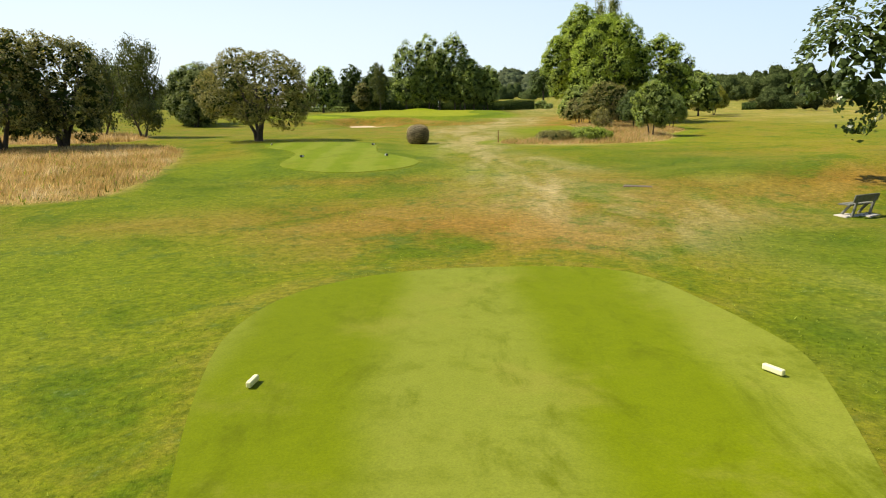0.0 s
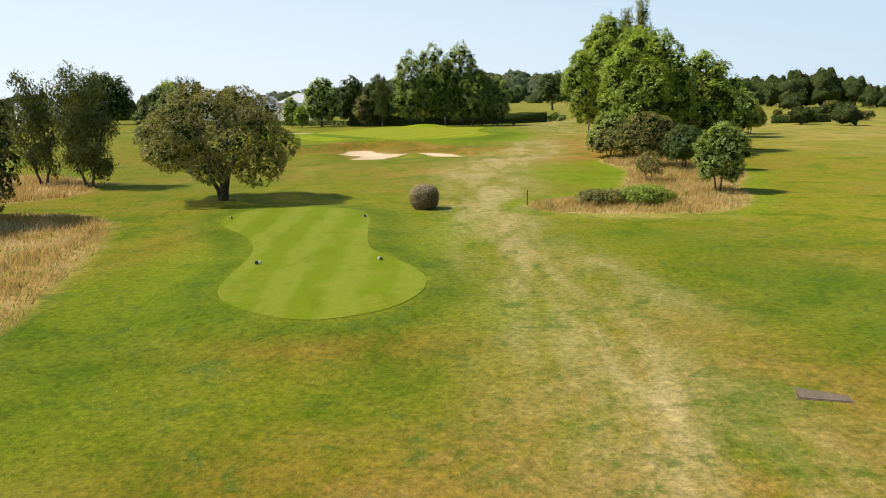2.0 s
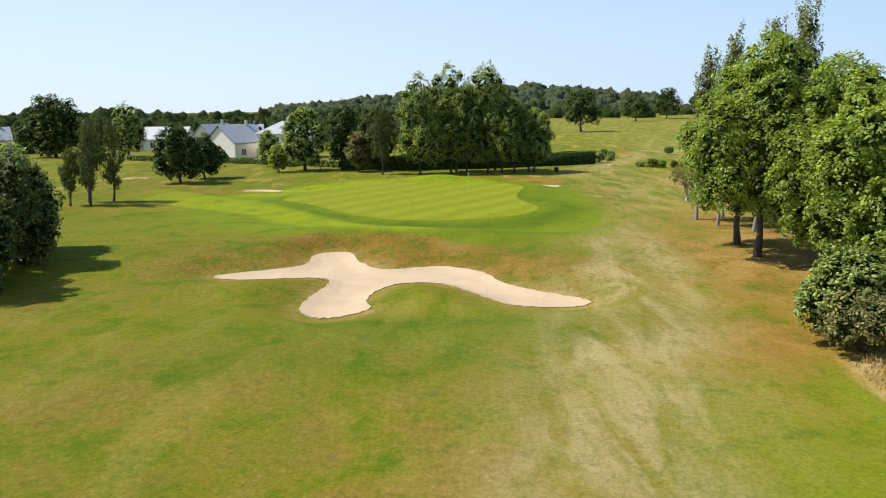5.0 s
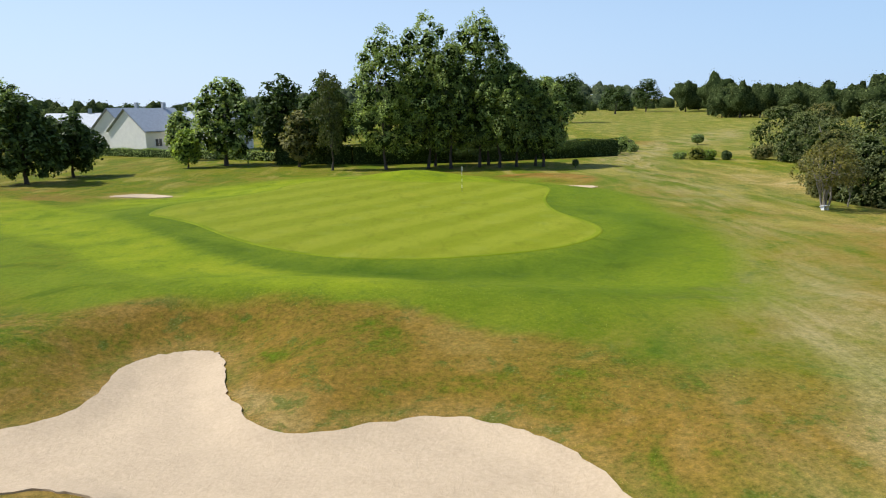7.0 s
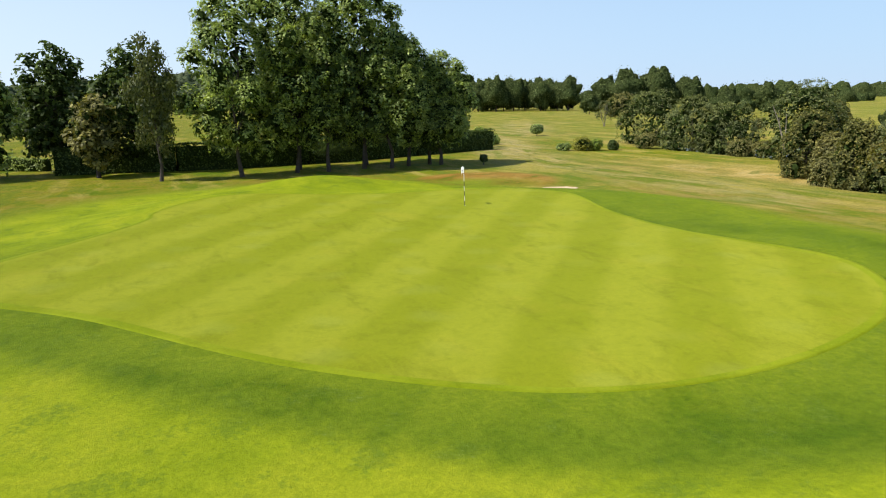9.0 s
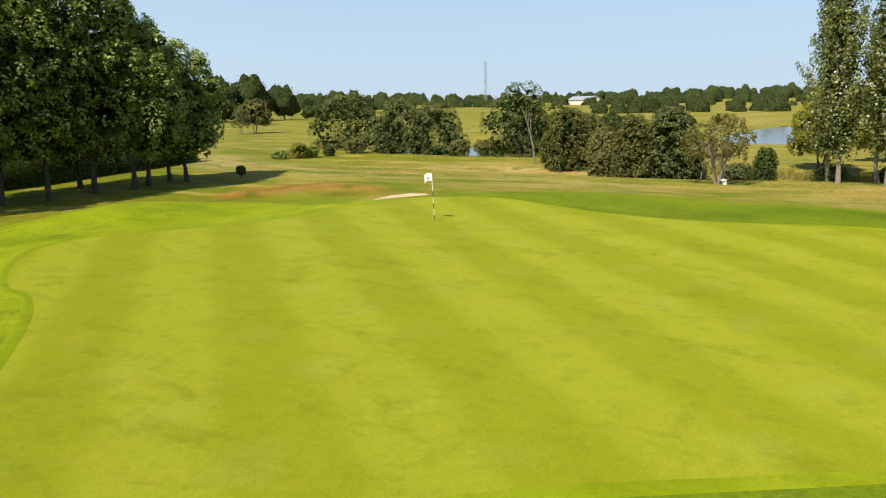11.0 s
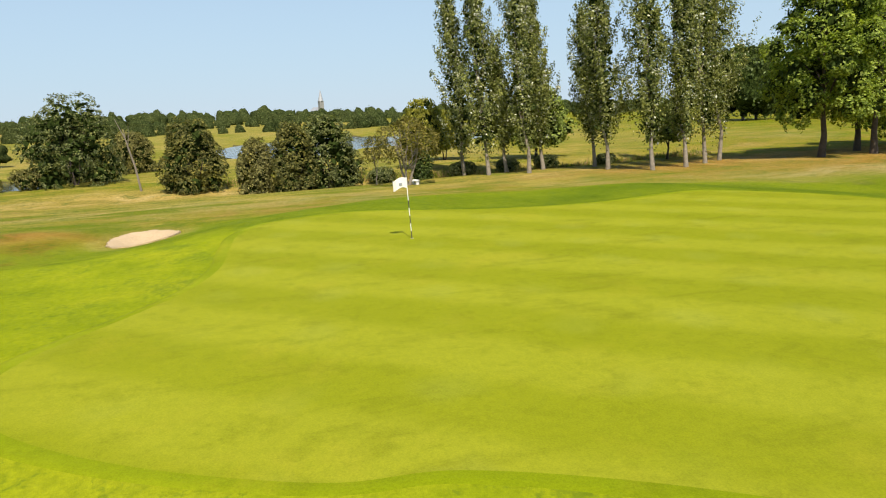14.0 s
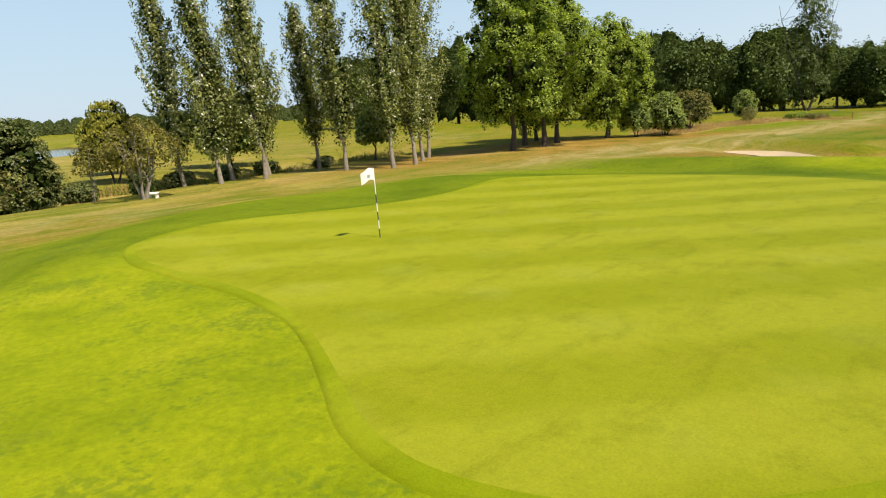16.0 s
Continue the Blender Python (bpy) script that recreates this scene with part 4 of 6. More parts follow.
def crown_blobs(rng, kind, h, w, base, lean=(0, 0)):
    """The lobes of a crown."""
    r, out = w / 2, []
    if kind == "broad":
        n = 30
        for k in range(n):
            u = (k + rng.uniform(0.2, 0.8)) / n
            prof = r * min(1.0, 0.66 + 1.3 * u) * math.sqrt(max(0.05, 1 - (max(0.0, u - 0.30) / 0.76) ** 2))
            a = k * 2.4 + rng.uniform(-0.5, 0.5)
            s = r * rng.uniform(0.24, 0.40) * (1 - 0.38 * u)
            off = max(0.0, prof - s * 0.85) * rng.uniform(0.72, 1.12)
            out.append((math.cos(a) * off + lean[0] * u, math.sin(a) * off + lean[1] * u, base + (h - base) * (0.09 + 0.83 * u), s, s, s * rng.uniform(0.75, 1.15)))
        for u, f in ((0.32, 0.58), (0.58, 0.50), (0.80, 0.28)):
            out.append((lean[0] * u, lean[1] * u, base + (h - base) * u, r * f, r * f, (h - base) * 0.22))
    elif kind == "dome":
        if base < 0.5:
            for k in range(9):
                a, s = k * 0.7 + rng.uniform(-0.3, 0.3), r * rng.uniform(0.26, 0.36)
                out.append((math.cos(a) * (r - s) * 0.92, math.sin(a) * (r - s) * 0.92, h * rng.uniform(0.08, 0.16), s, s, h * 0.15))
        for k in range(18):
            a, u = k * 2.4 + rng.uniform(-0.4, 0.4), (k % 6) / 5
            s = r * rng.uniform(0.28, 0.42)
            off = (r - s * 0.9) * (0.98 - 0.62 * u * u) * rng.uniform(0.82, 1.1)
            out.append((math.cos(a) * off, math.sin(a) * off, base + (h - base) * (0.28 + 0.52 * u), s, s, (h - base) * rng.uniform(0.16, 0.24)))
        out.append((0, 0, base + (h - base) * 0.52, r * 0.72, r * 0.72, (h - base) * 0.42))
    elif kind == "bun":
        for k in range(26):
            a, u = k * 2.4 + rng.uniform(-0.3, 0.3), (k + 0.5) / 26
            s = r * rng.uniform(0.24, 0.34)
            off = (r - s * 0.8) * math.sqrt(max(0.03, 1 - (max(0.0, u - 0.30) / 0.74) ** 2)) * rng.uniform(0.9, 1.08) * min(1.0, 0.72 + 1.1 * u)
            out.append((math.cos(a) * off + lean[0] * u, math.sin(a) * off + lean[1] * u, base + (h - base) * (0.12 + 0.76 * u), s, s, (h - base) * rng.uniform(0.13, 0.19)))
        out.append((0, 0, base + (h - base) * 0.52, r * 0.80, r * 0.80, (h - base) * 0.43))
    elif kind == "column":
        n = 12
        for k in range(n):
            u = k / (n - 1)
            prof = r * (0.42 + 0.58 * math.sin(math.pi * (0.14 + 0.72 * u))) * rng.uniform(0.72, 1.14)
            a = k * 2.6
            out.append((math.cos(a) * prof * 0.45 + lean[0] * u, math.sin(a) * prof * 0.45 + lean[1] * u, base + (h - base) * (0.06 + 0.88 * u), prof * 0.46, prof * 0.46, (h - base) / n * 1.35))
    elif kind == "poplar":
        for k in range(8):
            u = (k + 0.5) / 8
            z = base + (h - base) * (0.08 + 0.80 * u)
            bow = (z / h) ** 1.3
            s = r * (0.30 + 0.30 * math.sin(math.pi * (0.16 + 0.8 * u)))
            out.append((lean[0] * bow + rng.uniform(-0.2, 0.2), lean[1] * bow + rng.uniform(-0.2, 0.2), z, s, s, (h - base) * 0.09))
    elif kind == "low":
        for k in range(9):
            a = k * 2.4
            off, s = r * 0.5 * math.sqrt(k / 8), r * rng.uniform(0.42, 0.56)
            out.append((math.cos(a) * off, math.sin(a) * off, h * rng.uniform(0.35, 0.62), s, s, h * 0.38))
    return out


def tree(name, label, category, x, y, h, w, base, kind, leaf, bark, count, size, seed, stems=1, radius=None, lean=(0, 0), group="", limb_count=14, droop=0.0, extra=None, spread=None, flat=0.6, core=None, turn=0.0):
    """A tree or bush: an Empty at its foot with a trunk and a crown."""
    rng = np.random.default_rng(seed)
    blobs = crown_blobs(rng, kind, h, w, base, lean)
    ob = new(name)
    ob.empty_display_size = 0.3
    ob.matrix_basis = pose(x, y, at(x, y) - 0.02, 0, 0, turn)
    tagged(ob, label, category, group)
    radius = radius or 0.022 * h
    v, f = limbs(rng, blobs, base, base + (h - base) * (0.82 if kind != "low" else 0.5), radius, limb_count, 0.3 if kind != "column" else 0.15, stems, (lean[0] * 0.75, lean[1] * 0.75) if kind == "poplar" else lean)
    part("trunk", raw("trunk", v, f, True), bark, ob)
    reach = max(0.14, spread or 0.036 * w + 0.10)
    if kind == "poplar":
        v, f = plumes(rng, h, w, base, lean, count, size)
    elif kind == "column" and droop:
        v, f = drapes(rng, blobs, max(1, count // 30), 30, reach, size, droop, 1.3)
    else:
        v, f = caps(rng, blobs, count, reach, size, droop, flat)
    me = raw("crown", v, f)
    me.materials.append(leaf)
    if extra:
        # pale sprays and specks: leaf undersides, and leaf glints put into the colour
        me.materials.append(extra)
        mid = v.reshape(-1, 4, 3).mean(1)
        pale = rng.random(len(mid)) < 0.05
        for c in mid[rng.choice(len(mid), 22)]:
            pale |= (np.linalg.norm((mid - c) * (1, 1, 1.6), axis=1) < rng.uniform(0.25, 0.55)) & (rng.random(len(mid)) < 0.55)
        me.polygons.foreach_set("material_index", pale.astype(np.int32))
    part("crown", me, None, ob)
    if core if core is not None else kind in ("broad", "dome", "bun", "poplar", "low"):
        # inner leaves with shade put into their colour close a dense crown's gaps
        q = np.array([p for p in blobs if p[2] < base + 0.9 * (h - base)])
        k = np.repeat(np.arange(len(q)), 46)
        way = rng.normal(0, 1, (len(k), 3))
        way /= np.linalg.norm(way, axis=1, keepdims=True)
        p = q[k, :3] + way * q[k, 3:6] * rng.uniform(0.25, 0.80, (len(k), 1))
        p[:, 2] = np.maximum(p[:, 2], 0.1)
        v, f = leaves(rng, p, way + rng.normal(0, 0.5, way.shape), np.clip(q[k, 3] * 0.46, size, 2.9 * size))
        part("inner_foliage", raw("inner_foliage", v, f), INNERSHADE, ob)
    return ob


# willow by the far tee and the grove west of it
W = "grey-green willow with several stems and domed crown"
tree("willow_tree", W + " beside the tee", "tree", -15.0, 62.0, 7.3, 9.7, 1.3, "bun", OLIVE, BARK, 50000, 0.100, 1, 4, 0.26, limb_count=30, spread=0.17, flat=0.9)
tree("willow_tree", "shaded " + W, "tree", -29.4, 50.2, 8.4, 7.4, 0.9, "bun", OLIVE, BARK, 15000, 0.14, 2, 3, 0.28, limb_count=24, spread=0.24)
tree("willow_tree", "shaded " + W, "tree", -26.8, 53.4, 8.0, 6.6, 0.7, "bun", OLIVE, BARK, 15000, 0.14, 3, 5, 0.26, limb_count=24, spread=0.24)
tree("willow_tree", "shaded " + W, "tree", -33.5, 55.5, 8.2, 7.0, 0.7, "bun", OLIVE, BARK, 11000, 0.18, 4, 4, 0.26)
B = "slender drooping birch with a thin open crown"
tree("birch_tree", B + " in tall dry grass", "tree", -28.2, 70.8, 8.8, 5.8, 1.3, "column", BIRCH, BARK, 16000, 0.16, 5, 2, 0.16, droop=1.6)
tree("birch_tree", B, "tree", -33.0, 73.0, 8.6, 5.0, 1.2, "column", BIRCH, BARK, 8000, 0.18, 6, 2, 0.16, droop=1.6)
for k, (x, y, h, w) in enumerate([(-51.6, 148.7, 7.0, 3.2), (-48.9, 148.5, 11.2, 4.0), (-47.7, 152.3, 10.4, 3.8), (-50.6, 151.6, 9.2, 3.6)]):
    tree("birch_tree", B + " on the open grass", "tree", x, y, h, w, 2.2, "column", BIRCH, BARK, 4200, 0.22, 10 + k, 1, 0.13, lean=(0.7, 0.3), group="birches", droop=1.6)
D = "dense dark evergreen bush with leaves down to the ground"
for k, (x, y, h, w, lf) in enumerate([(-34.6, 104.6, 7.6, 6.6, HOLLY), (-37.2, 108.6, 8.4, 6.6, HOLLY), (-36.6, 113.6, 9.0, 6.8, HOLLY), (-39.6, 118.6, 9.2, 6.8, MAPLE)]):
    tree("evergreen_bush", D, "bush", x, y, h, w, 0.1, "broad", lf, BARK, 11000, 0.20, 20 + k, 2, group="dark bushes")

# big maples on the east side
M = "leafy bright green maple with broad loose crown"
for k, (x, y, h, w, b, turn) in enumerate([(21.0, 113.2, 16.6, 10.6, 2.4, 0), (21.4, 118.2, 15.4, 10.0, 2.6, 70), (23.4, 107.0, 14.4, 10.0, 2.4, 140), (24.8, 111.0, 14.6, 10.0, 2.4, 220), (22.4, 97.6, 13.4, 11.6, 2.0, 300)]):
    tree("maple_tree", M + ", one of a clump", "tree", x, y, h, w, b, "broad", LIME, BARK, 25000, 0.20, 30 + k, 1, 0.24, group="maples beside the fairway", limb_count=22, spread=0.46, turn=turn)
tree("maple_tree", "darker tree at the edge of the maple clump", "tree", 29.8, 101.0, 11.4, 9.6, 1.6, "broad", LIME, BARK, 15000, 0.20, 36, 1, 0.2, spread=0.45)
tree("maple_tree", "darker rounded tree behind the maples", "tree", 46.0, 132.0, 7.4, 8.4, 1.2, "broad", MAPLE, BARK, 5000, 0.30, 37)
tree("maple_tree", "small dark tree below the poplars", "tree", 33.0, 124.6, 4.8, 4.0, 1.4, "dome", MAPLE, BARK, 8000, 0.22, 38)
# shrubs in the tall dry grass
tree("shrub", "grey-green rounded shrub in tall dry grass", "shrub", 18.5, 82.8, 5.0, 5.6, 0.7, "bun", OLIVE, BARK, 13000, 0.11, 40, 4, 0.14, spread=0.18)
tree("shrub", "dark green shrub in tall dry grass", "shrub", 20.7, 78.6, 3.9, 3.9, 0.7, "dome", DEEP, BARK, 12000, 0.12, 41, 2, 0.10)
tree("shrub", "dark green shrub in tall dry grass", "shrub", 24.6, 78.4, 3.5, 3.0, 0.6, "dome", MAPLE, BARK, 9000, 0.115, 42, 2, 0.09)
tree("young_oak", "young oak with glossy dark leaves in dry grass", "tree", 18.0, 62.9, 4.7, 3.7, 0.8, "broad", MAPLE, BARK, 14000, 0.11, 43, 2, 0.10)
tree("sapling", "small olive sapling with a sparse crown", "tree", 15.3, 70.2, 2.3, 2.3, 0.5, "dome", OLIVE, BARK, 2400, 0.11, 44, 2, 0.06, core=False)
tree("bramble", "low sprawling bramble patch in dry grass", "shrub", 9.2, 58.8, 0.85, 3.4, 0.0, "low", OLIVE, BARK, 6500, 0.085, 45, 3, 0.04)
tree("bramble", "low sprawling bramble patch in dry grass", "shrub", 12.0, 58.7, 1.05, 3.6, 0.0, "low", LIME, BARK, 8500, 0.085, 46, 3, 0.04)
tree("shrub", "rounded shrub near the fairway edge", "shrub", 17.6, 92.2, 3.4, 4.6, 0.5, "dome", OLIVE, BARK, 6000, 0.16, 47, 3, 0.09)

# row behind the green
for k, (x, y, h, w, b, lf) in enumerate([(-8.8, 188.8, 17.6, 10.8, 1.2, MAPLE), (-0.4, 190.0, 16.2, 9.2, 2.2, MAPLE), (-3.4, 190.6, 19.4, 11.0, 2.2, MAPLE), (5.9, 189.4, 14.6, 8.6, 2.2, MAPLE), (3.4, 190.6, 19.8, 11.0, 2.2, MAPLE), (8.3, 191.0, 12.6, 7.6, 2.0, MAPLE), (11.0, 191.8, 10.4, 6.0, 2.0, DEEP), (11.9, 190.8, 11.4, 7.2, 2.2, MAPLE), (-2.4, 194.0, 14.0, 9.0, 2.0, MAPLE), (5.0, 195.0, 13.0, 9.0, 2.0, DEEP)]):
    tree("maple_tree", "tall dark green maple in a close row behind the green", "tree", x, y, h, w, b, "broad", lf, BARK, 17000 if y < 193 else 6000, 0.235, 50 + k, 1, 0.17, group="row behind the green", limb_count=18, spread=0.48, turn=k * 47)
tree("birch_tree", B + " near the row", "tree", -15.8, 189.0, 12.2, 4.8, 2.6, "column", BIRCH, BARK, 7000, 0.24, 61, 1, 0.14, droop=1.5)
for k, (x, y, h, w, b, lf) in enumerate([(-31.8, 198.0, 12.2, 9.2, 0.8, MAPLE), (-24.6, 203.0, 12.6, 8.4, 1.0, DEEP), (-17.5, 199.0, 12.4, 8.0, 1.2, DEEP), (-42.0, 210.0, 7.6, 5.0, 0.8, MAPLE), (-36.4, 195.6, 5.2, 3.6, 1.0, LIME), (-21.0, 194.6, 7.4, 4.6, 1.2, OLIVE), (-47.9, 176.2, 9.8, 8.8, 0.9, DEEP), (-46.8, 184.6, 7.6, 7.6, 0.9, DEEP), (-87.0, 243.0, 14.2, 9.0, 1.0, MAPLE), (-110.0, 250.0, 16.4, 17.0, 1.0, DEEP), (-70.0, 262.0, 9.0, 9.0, 1.0, DEEP)]):
    tree("garden_tree", "leafy dark green garden tree near the houses", "tree", x, y, h, w, b, "broad", lf, BARK, int(2200 + 260 * w), 0.29 + 0.012 * w, 70 + k, 1, group="garden trees", spread=0.5, turn=k * 61)

# poplars along the ditch
for k, (x, y, h, w, b) in enumerate([(34.2, 144.1, 16.6, 4.2, 2.6), (30.6, 143.2, 17.4, 4.8, 2.4), (32.6, 140.8, 11.6, 3.0, 3.4), (29.2, 140.2, 17.0, 4.8, 3.0), (32.5, 137.4, 16.0, 3.8, 3.2), (31.2, 133.1, 14.4, 3.6, 3.4), (26.1, 134.7, 17.0, 4.6, 3.2), (22.7, 132.8, 17.6, 4.6, 3.2), (23.6, 129.2, 19.2, 4.4, 3.2), (25.8, 125.8, 20.0, 4.8, 3.2), (27.4, 123.2, 21.6, 5.4, 3.0)]):
    tree("poplar_tree", "slim wind-bent poplar with silvery leaves and pale trunk", "tree", x, y, h, w * 0.95, b * 0.55, "poplar", POPLAR, PALE_BARK, 11000, 0.17, 90 + k, 1, 0.145, lean=(1.1, 0.85), group="poplar row", limb_count=26, extra=SILVER)

# bank of bushes by the pond
for k, (x, y, h, w, b, kind, lf) in enumerate([(51.6, 205.7, 7.5, 10.2, 0.3, "dome", THICKET), (49.4, 195.0, 6.9, 8.4, 0.1, "dome", THICKET), (50.6, 190.2, 7.0, 8.8, 0.1, "dome", THICKET), (54.0, 178.6, 6.0, 5.6, 0.3, "dome", BRACKEN), (49.2, 177.6, 7.9, 9.4, 0.2, "dome", THICKET), (37.0, 166.6, 5.6, 5.0, 0.2, "dome", BRACKEN), (33.5, 161.7, 4.2, 2.9, 0.3, "dome", OLIVE), (32.8, 158.8, 5.2, 3.7, 0.2, "dome", BRACKEN), (34.2, 156.0, 5.8, 5.8, 0.1, "dome", THICKET), (62.0, 174.0, 4.4, 5.2, 0.2, "dome", OLIVE)]):
    tree("waterside_bush", "tall leafy bush on the pond bank", "bush", x, y, h * 1.04, w * 1.04, b, kind, lf, BARK, 9500, 0.165, 110 + k, 3, 0.10, group="pond bushes", spread=0.28, turn=k * 53)
tree("small_tree", "small open tree with russet leaves and pale forked stems", "tree", 27.5, 150.9, 5.0, 5.2, 1.6, "dome", RUST, PALE_BARK, 4200, 0.15, 121, 4, 0.16, limb_count=24, spread=0.34, core=False)
tree("small_tree", "thin russet sapling on the grass edge", "tree", 30.5, 152.7, 3.8, 2.4, 1.6, "dome", RUST, PALE_BARK, 1300, 0.13, 122, 1, 0.05, core=False)
tree("small_tree", "dark rounded bush behind the russet tree", "bush", 32.6, 148.4, 2.6, 1.9, 0.2, "dome", DEEP, BARK, 3000, 0.13, 123, 3, 0.05)
tree("willow_tree", "golden yellow-green weeping willow by the pond", "tree", 42.6, 145.4, 6.6, 5.6, 0.8, "dome", GOLD, BARK, 8000, 0.20, 124, 2, droop=1.5)
tree("willow_tree", "golden yellow-green weeping willow by the pond", "tree", 52.0, 140.5, 5.4, 5.6, 0.8, "dome", GOLD, BARK, 6000, 0.28, 125, 2, droop=1.5)
tree("small_tree", "open small tree on the far fairway", "tree", 88.0, 262.0, 7.4, 8.6, 1.4, "dome", OLIVE, PALE_BARK, 3500, 0.26, 126, 3)
tree("small_tree", "bare thin small tree on the far fairway", "tree", 82.0, 260.0, 6.0, 4.0, 1.2, "dome", BIRCH, PALE_BARK, 1200, 0.22, 127, 3, core=False)
for k, (x, y, h, w) in enumerate([(45.0, 199.0, 2.2, 3.6), (47.0, 184.6, 2.0, 3.2), (47.4, 181.4, 1.8, 3.0)]):
    tree("reed_bush", "low grey-green waterside shrub", "bush", x, y, h, w, 0.0, "low", OLIVE, BARK, 2200, 0.15, 130 + k, 3, 0.03, group="waterside shrubs")
v, f = join([tube([(0, 0, -0.2), (-0.15, 0.25, 2.0), (-0.6, 0.7, 4.4), (-0.9, 1.3, 6.0)], [0.10, 0.085, 0.05, 0.015], 8), tube([(-0.15, 0.25, 2.0), (0.35, 0.7, 3.6), (0.5, 0.9, 5.2)], [0.06, 0.04, 0.012], 6), tube([(-0.45, 0.6, 3.6), (-0.9, 0.4, 4.6), (-1.1, 0.3, 5.4)], [0.04, 0.025, 0.01], 6)])
dead = part("dead_birch", raw("dead_birch", v, f, True), PALE_BARK)
dead.matrix_basis = pose(39.1, 170.9, at(39.1, 170.9))
tagged(dead, "bare pale leaning birch stem between the pond bushes", "tree")
# tall tree by the bench, and small ones along the south
tree("columnar_tree", "tall dark columnar tree beside the bench", "tree", 17.8, 28.8, 23.5, 11.0, 1.6, "column", DEEP, BARK, 19000, 0.21, 140, 2, 0.3, limb_count=40, spread=0.55, extra=SILVER, core=True)
for k, (x, y, h, w) in enumerate([(17.4, 93.4, 4.8, 5.0), (19.6, 96.0, 4.2, 4.2)]):
    tree("shrub", "small rounded shrub on the fairway edge", "shrub", x, y, h, w, 0.5, "dome", MAPLE, BARK, 5000, 0.18, 145 + k, 3, 0.08, group="edge shrubs")


# ---- clipped bushes and hedges ----
def clipped(name, label, x, y, r, squash, stem, leaf, count, size, seed):
    rng = np.random.default_rng(seed)
    ob = new(name)
    ob.matrix_basis = pose(x, y, at(x, y) - 0.02)
    tagged(ob, label, "bush")
    zc = stem + r * squash * 0.92
    if stem > 0.1:
        v, f = tube([(0, 0, -0.1), (0.02, 0, stem * 0.5), (0, 0.01, stem + 0.2)], [0.07, 0.055, 0.05], 8)
    else:
        v, f = tube([(0, 0, -0.1), (0.02, 0, 0.4), (0, 0.01, zc)], [0.09, 0.07, 0.03], 8)
    part("stem", raw("stem", v, f, True), BARK, ob)
    way = rng.normal(0, 1, (count, 3))
    way /= np.linalg.norm(way, axis=1, keepdims=True)
    # shears leave flat sides and a flat top
    full = 1 / (np.abs(way[:, 2:]) ** 3.2 + np.hypot(way[:, :1], way[:, 1:2]) ** 3.2) ** (1 / 3.2)
    bulge = full * (1 + 0.05 * np.sin(way[:, :1] * 5 + 1) * np.cos(way[:, 1:2] * 6))
    p = way * np.array([r, r, r * squash]) * bulge * rng.uniform(0.84, 1.02, (count, 1))
    p[:, 2] = np.clip(p[:, 2] + zc, 0.03, None)
    v, f = leaves(rng, p, way * 1.4, size)
    me = raw("crown", v, f)
    me.materials.append(leaf)
    if leaf is BOX:
        # bleached top; sunlight on top and sun side is also put into the colour
        me.materials.append(BLEACHED_SUNLIT)
        me.polygons.foreach_set("material_index", (rng.random(count) < sstep(0.35, 0.62, way[:, 2] - 0.35 * way[:, 0])).astype(np.int32))
    part("crown", me, None, ob)
    la, lo = np.meshgrid(np.linspace(-1.5, 1.5, 9), np.arange(16) * math.pi / 8, indexing="ij")
    d = np.stack([np.cos(la) * np.cos(lo), np.cos(la) * np.sin(lo), np.sin(la)], -1).reshape(-1, 3)
    d /= (np.abs(d[:, 2:]) ** 3.2 + np.hypot(d[:, :1], d[:, 1:2]) ** 3.2) ** (1 / 3.2)
    d = d * (r, r, r * squash) * 0.9 + (0, 0, zc)
    d[:, 2] = np.maximum(d[:, 2], 0.04)
    quads = np.array([(i * 16 + c, i * 16 + (c + 1) % 16, i * 16 + 16 + (c + 1) % 16, i * 16 + 16 + c) for i in range(8) for c in range(16)])
    # solid dark brown body under the leaf skin
    part("inner_foliage", raw("inner_foliage", d, quads, True), BUSHCORE, ob)
    return ob


clipped("round_bush", "round clipped brown-green bush standing on the fairway", -1.55, 57.9, 0.86, 0.90, 0.0, BOX, 12000, 0.06, 200)
clipped("ball_topiary", "small dark clipped ball on a short stem", 15.6, 188.2, 0.42, 0.95, 0.35, DEEP, 900, 0.10, 201)
clipped("ball_topiary", "clipped green ball bush on a short stem", 48.6, 233.5, 1.15, 0.72, 0.5, MAPLE, 1600, 0.22, 202)
clipped("round_bush", "low clipped bush by the hedge", 33.0, 226.0, 1.2, 0.7, 0.1, MAPLE, 900, 0.2, 203)


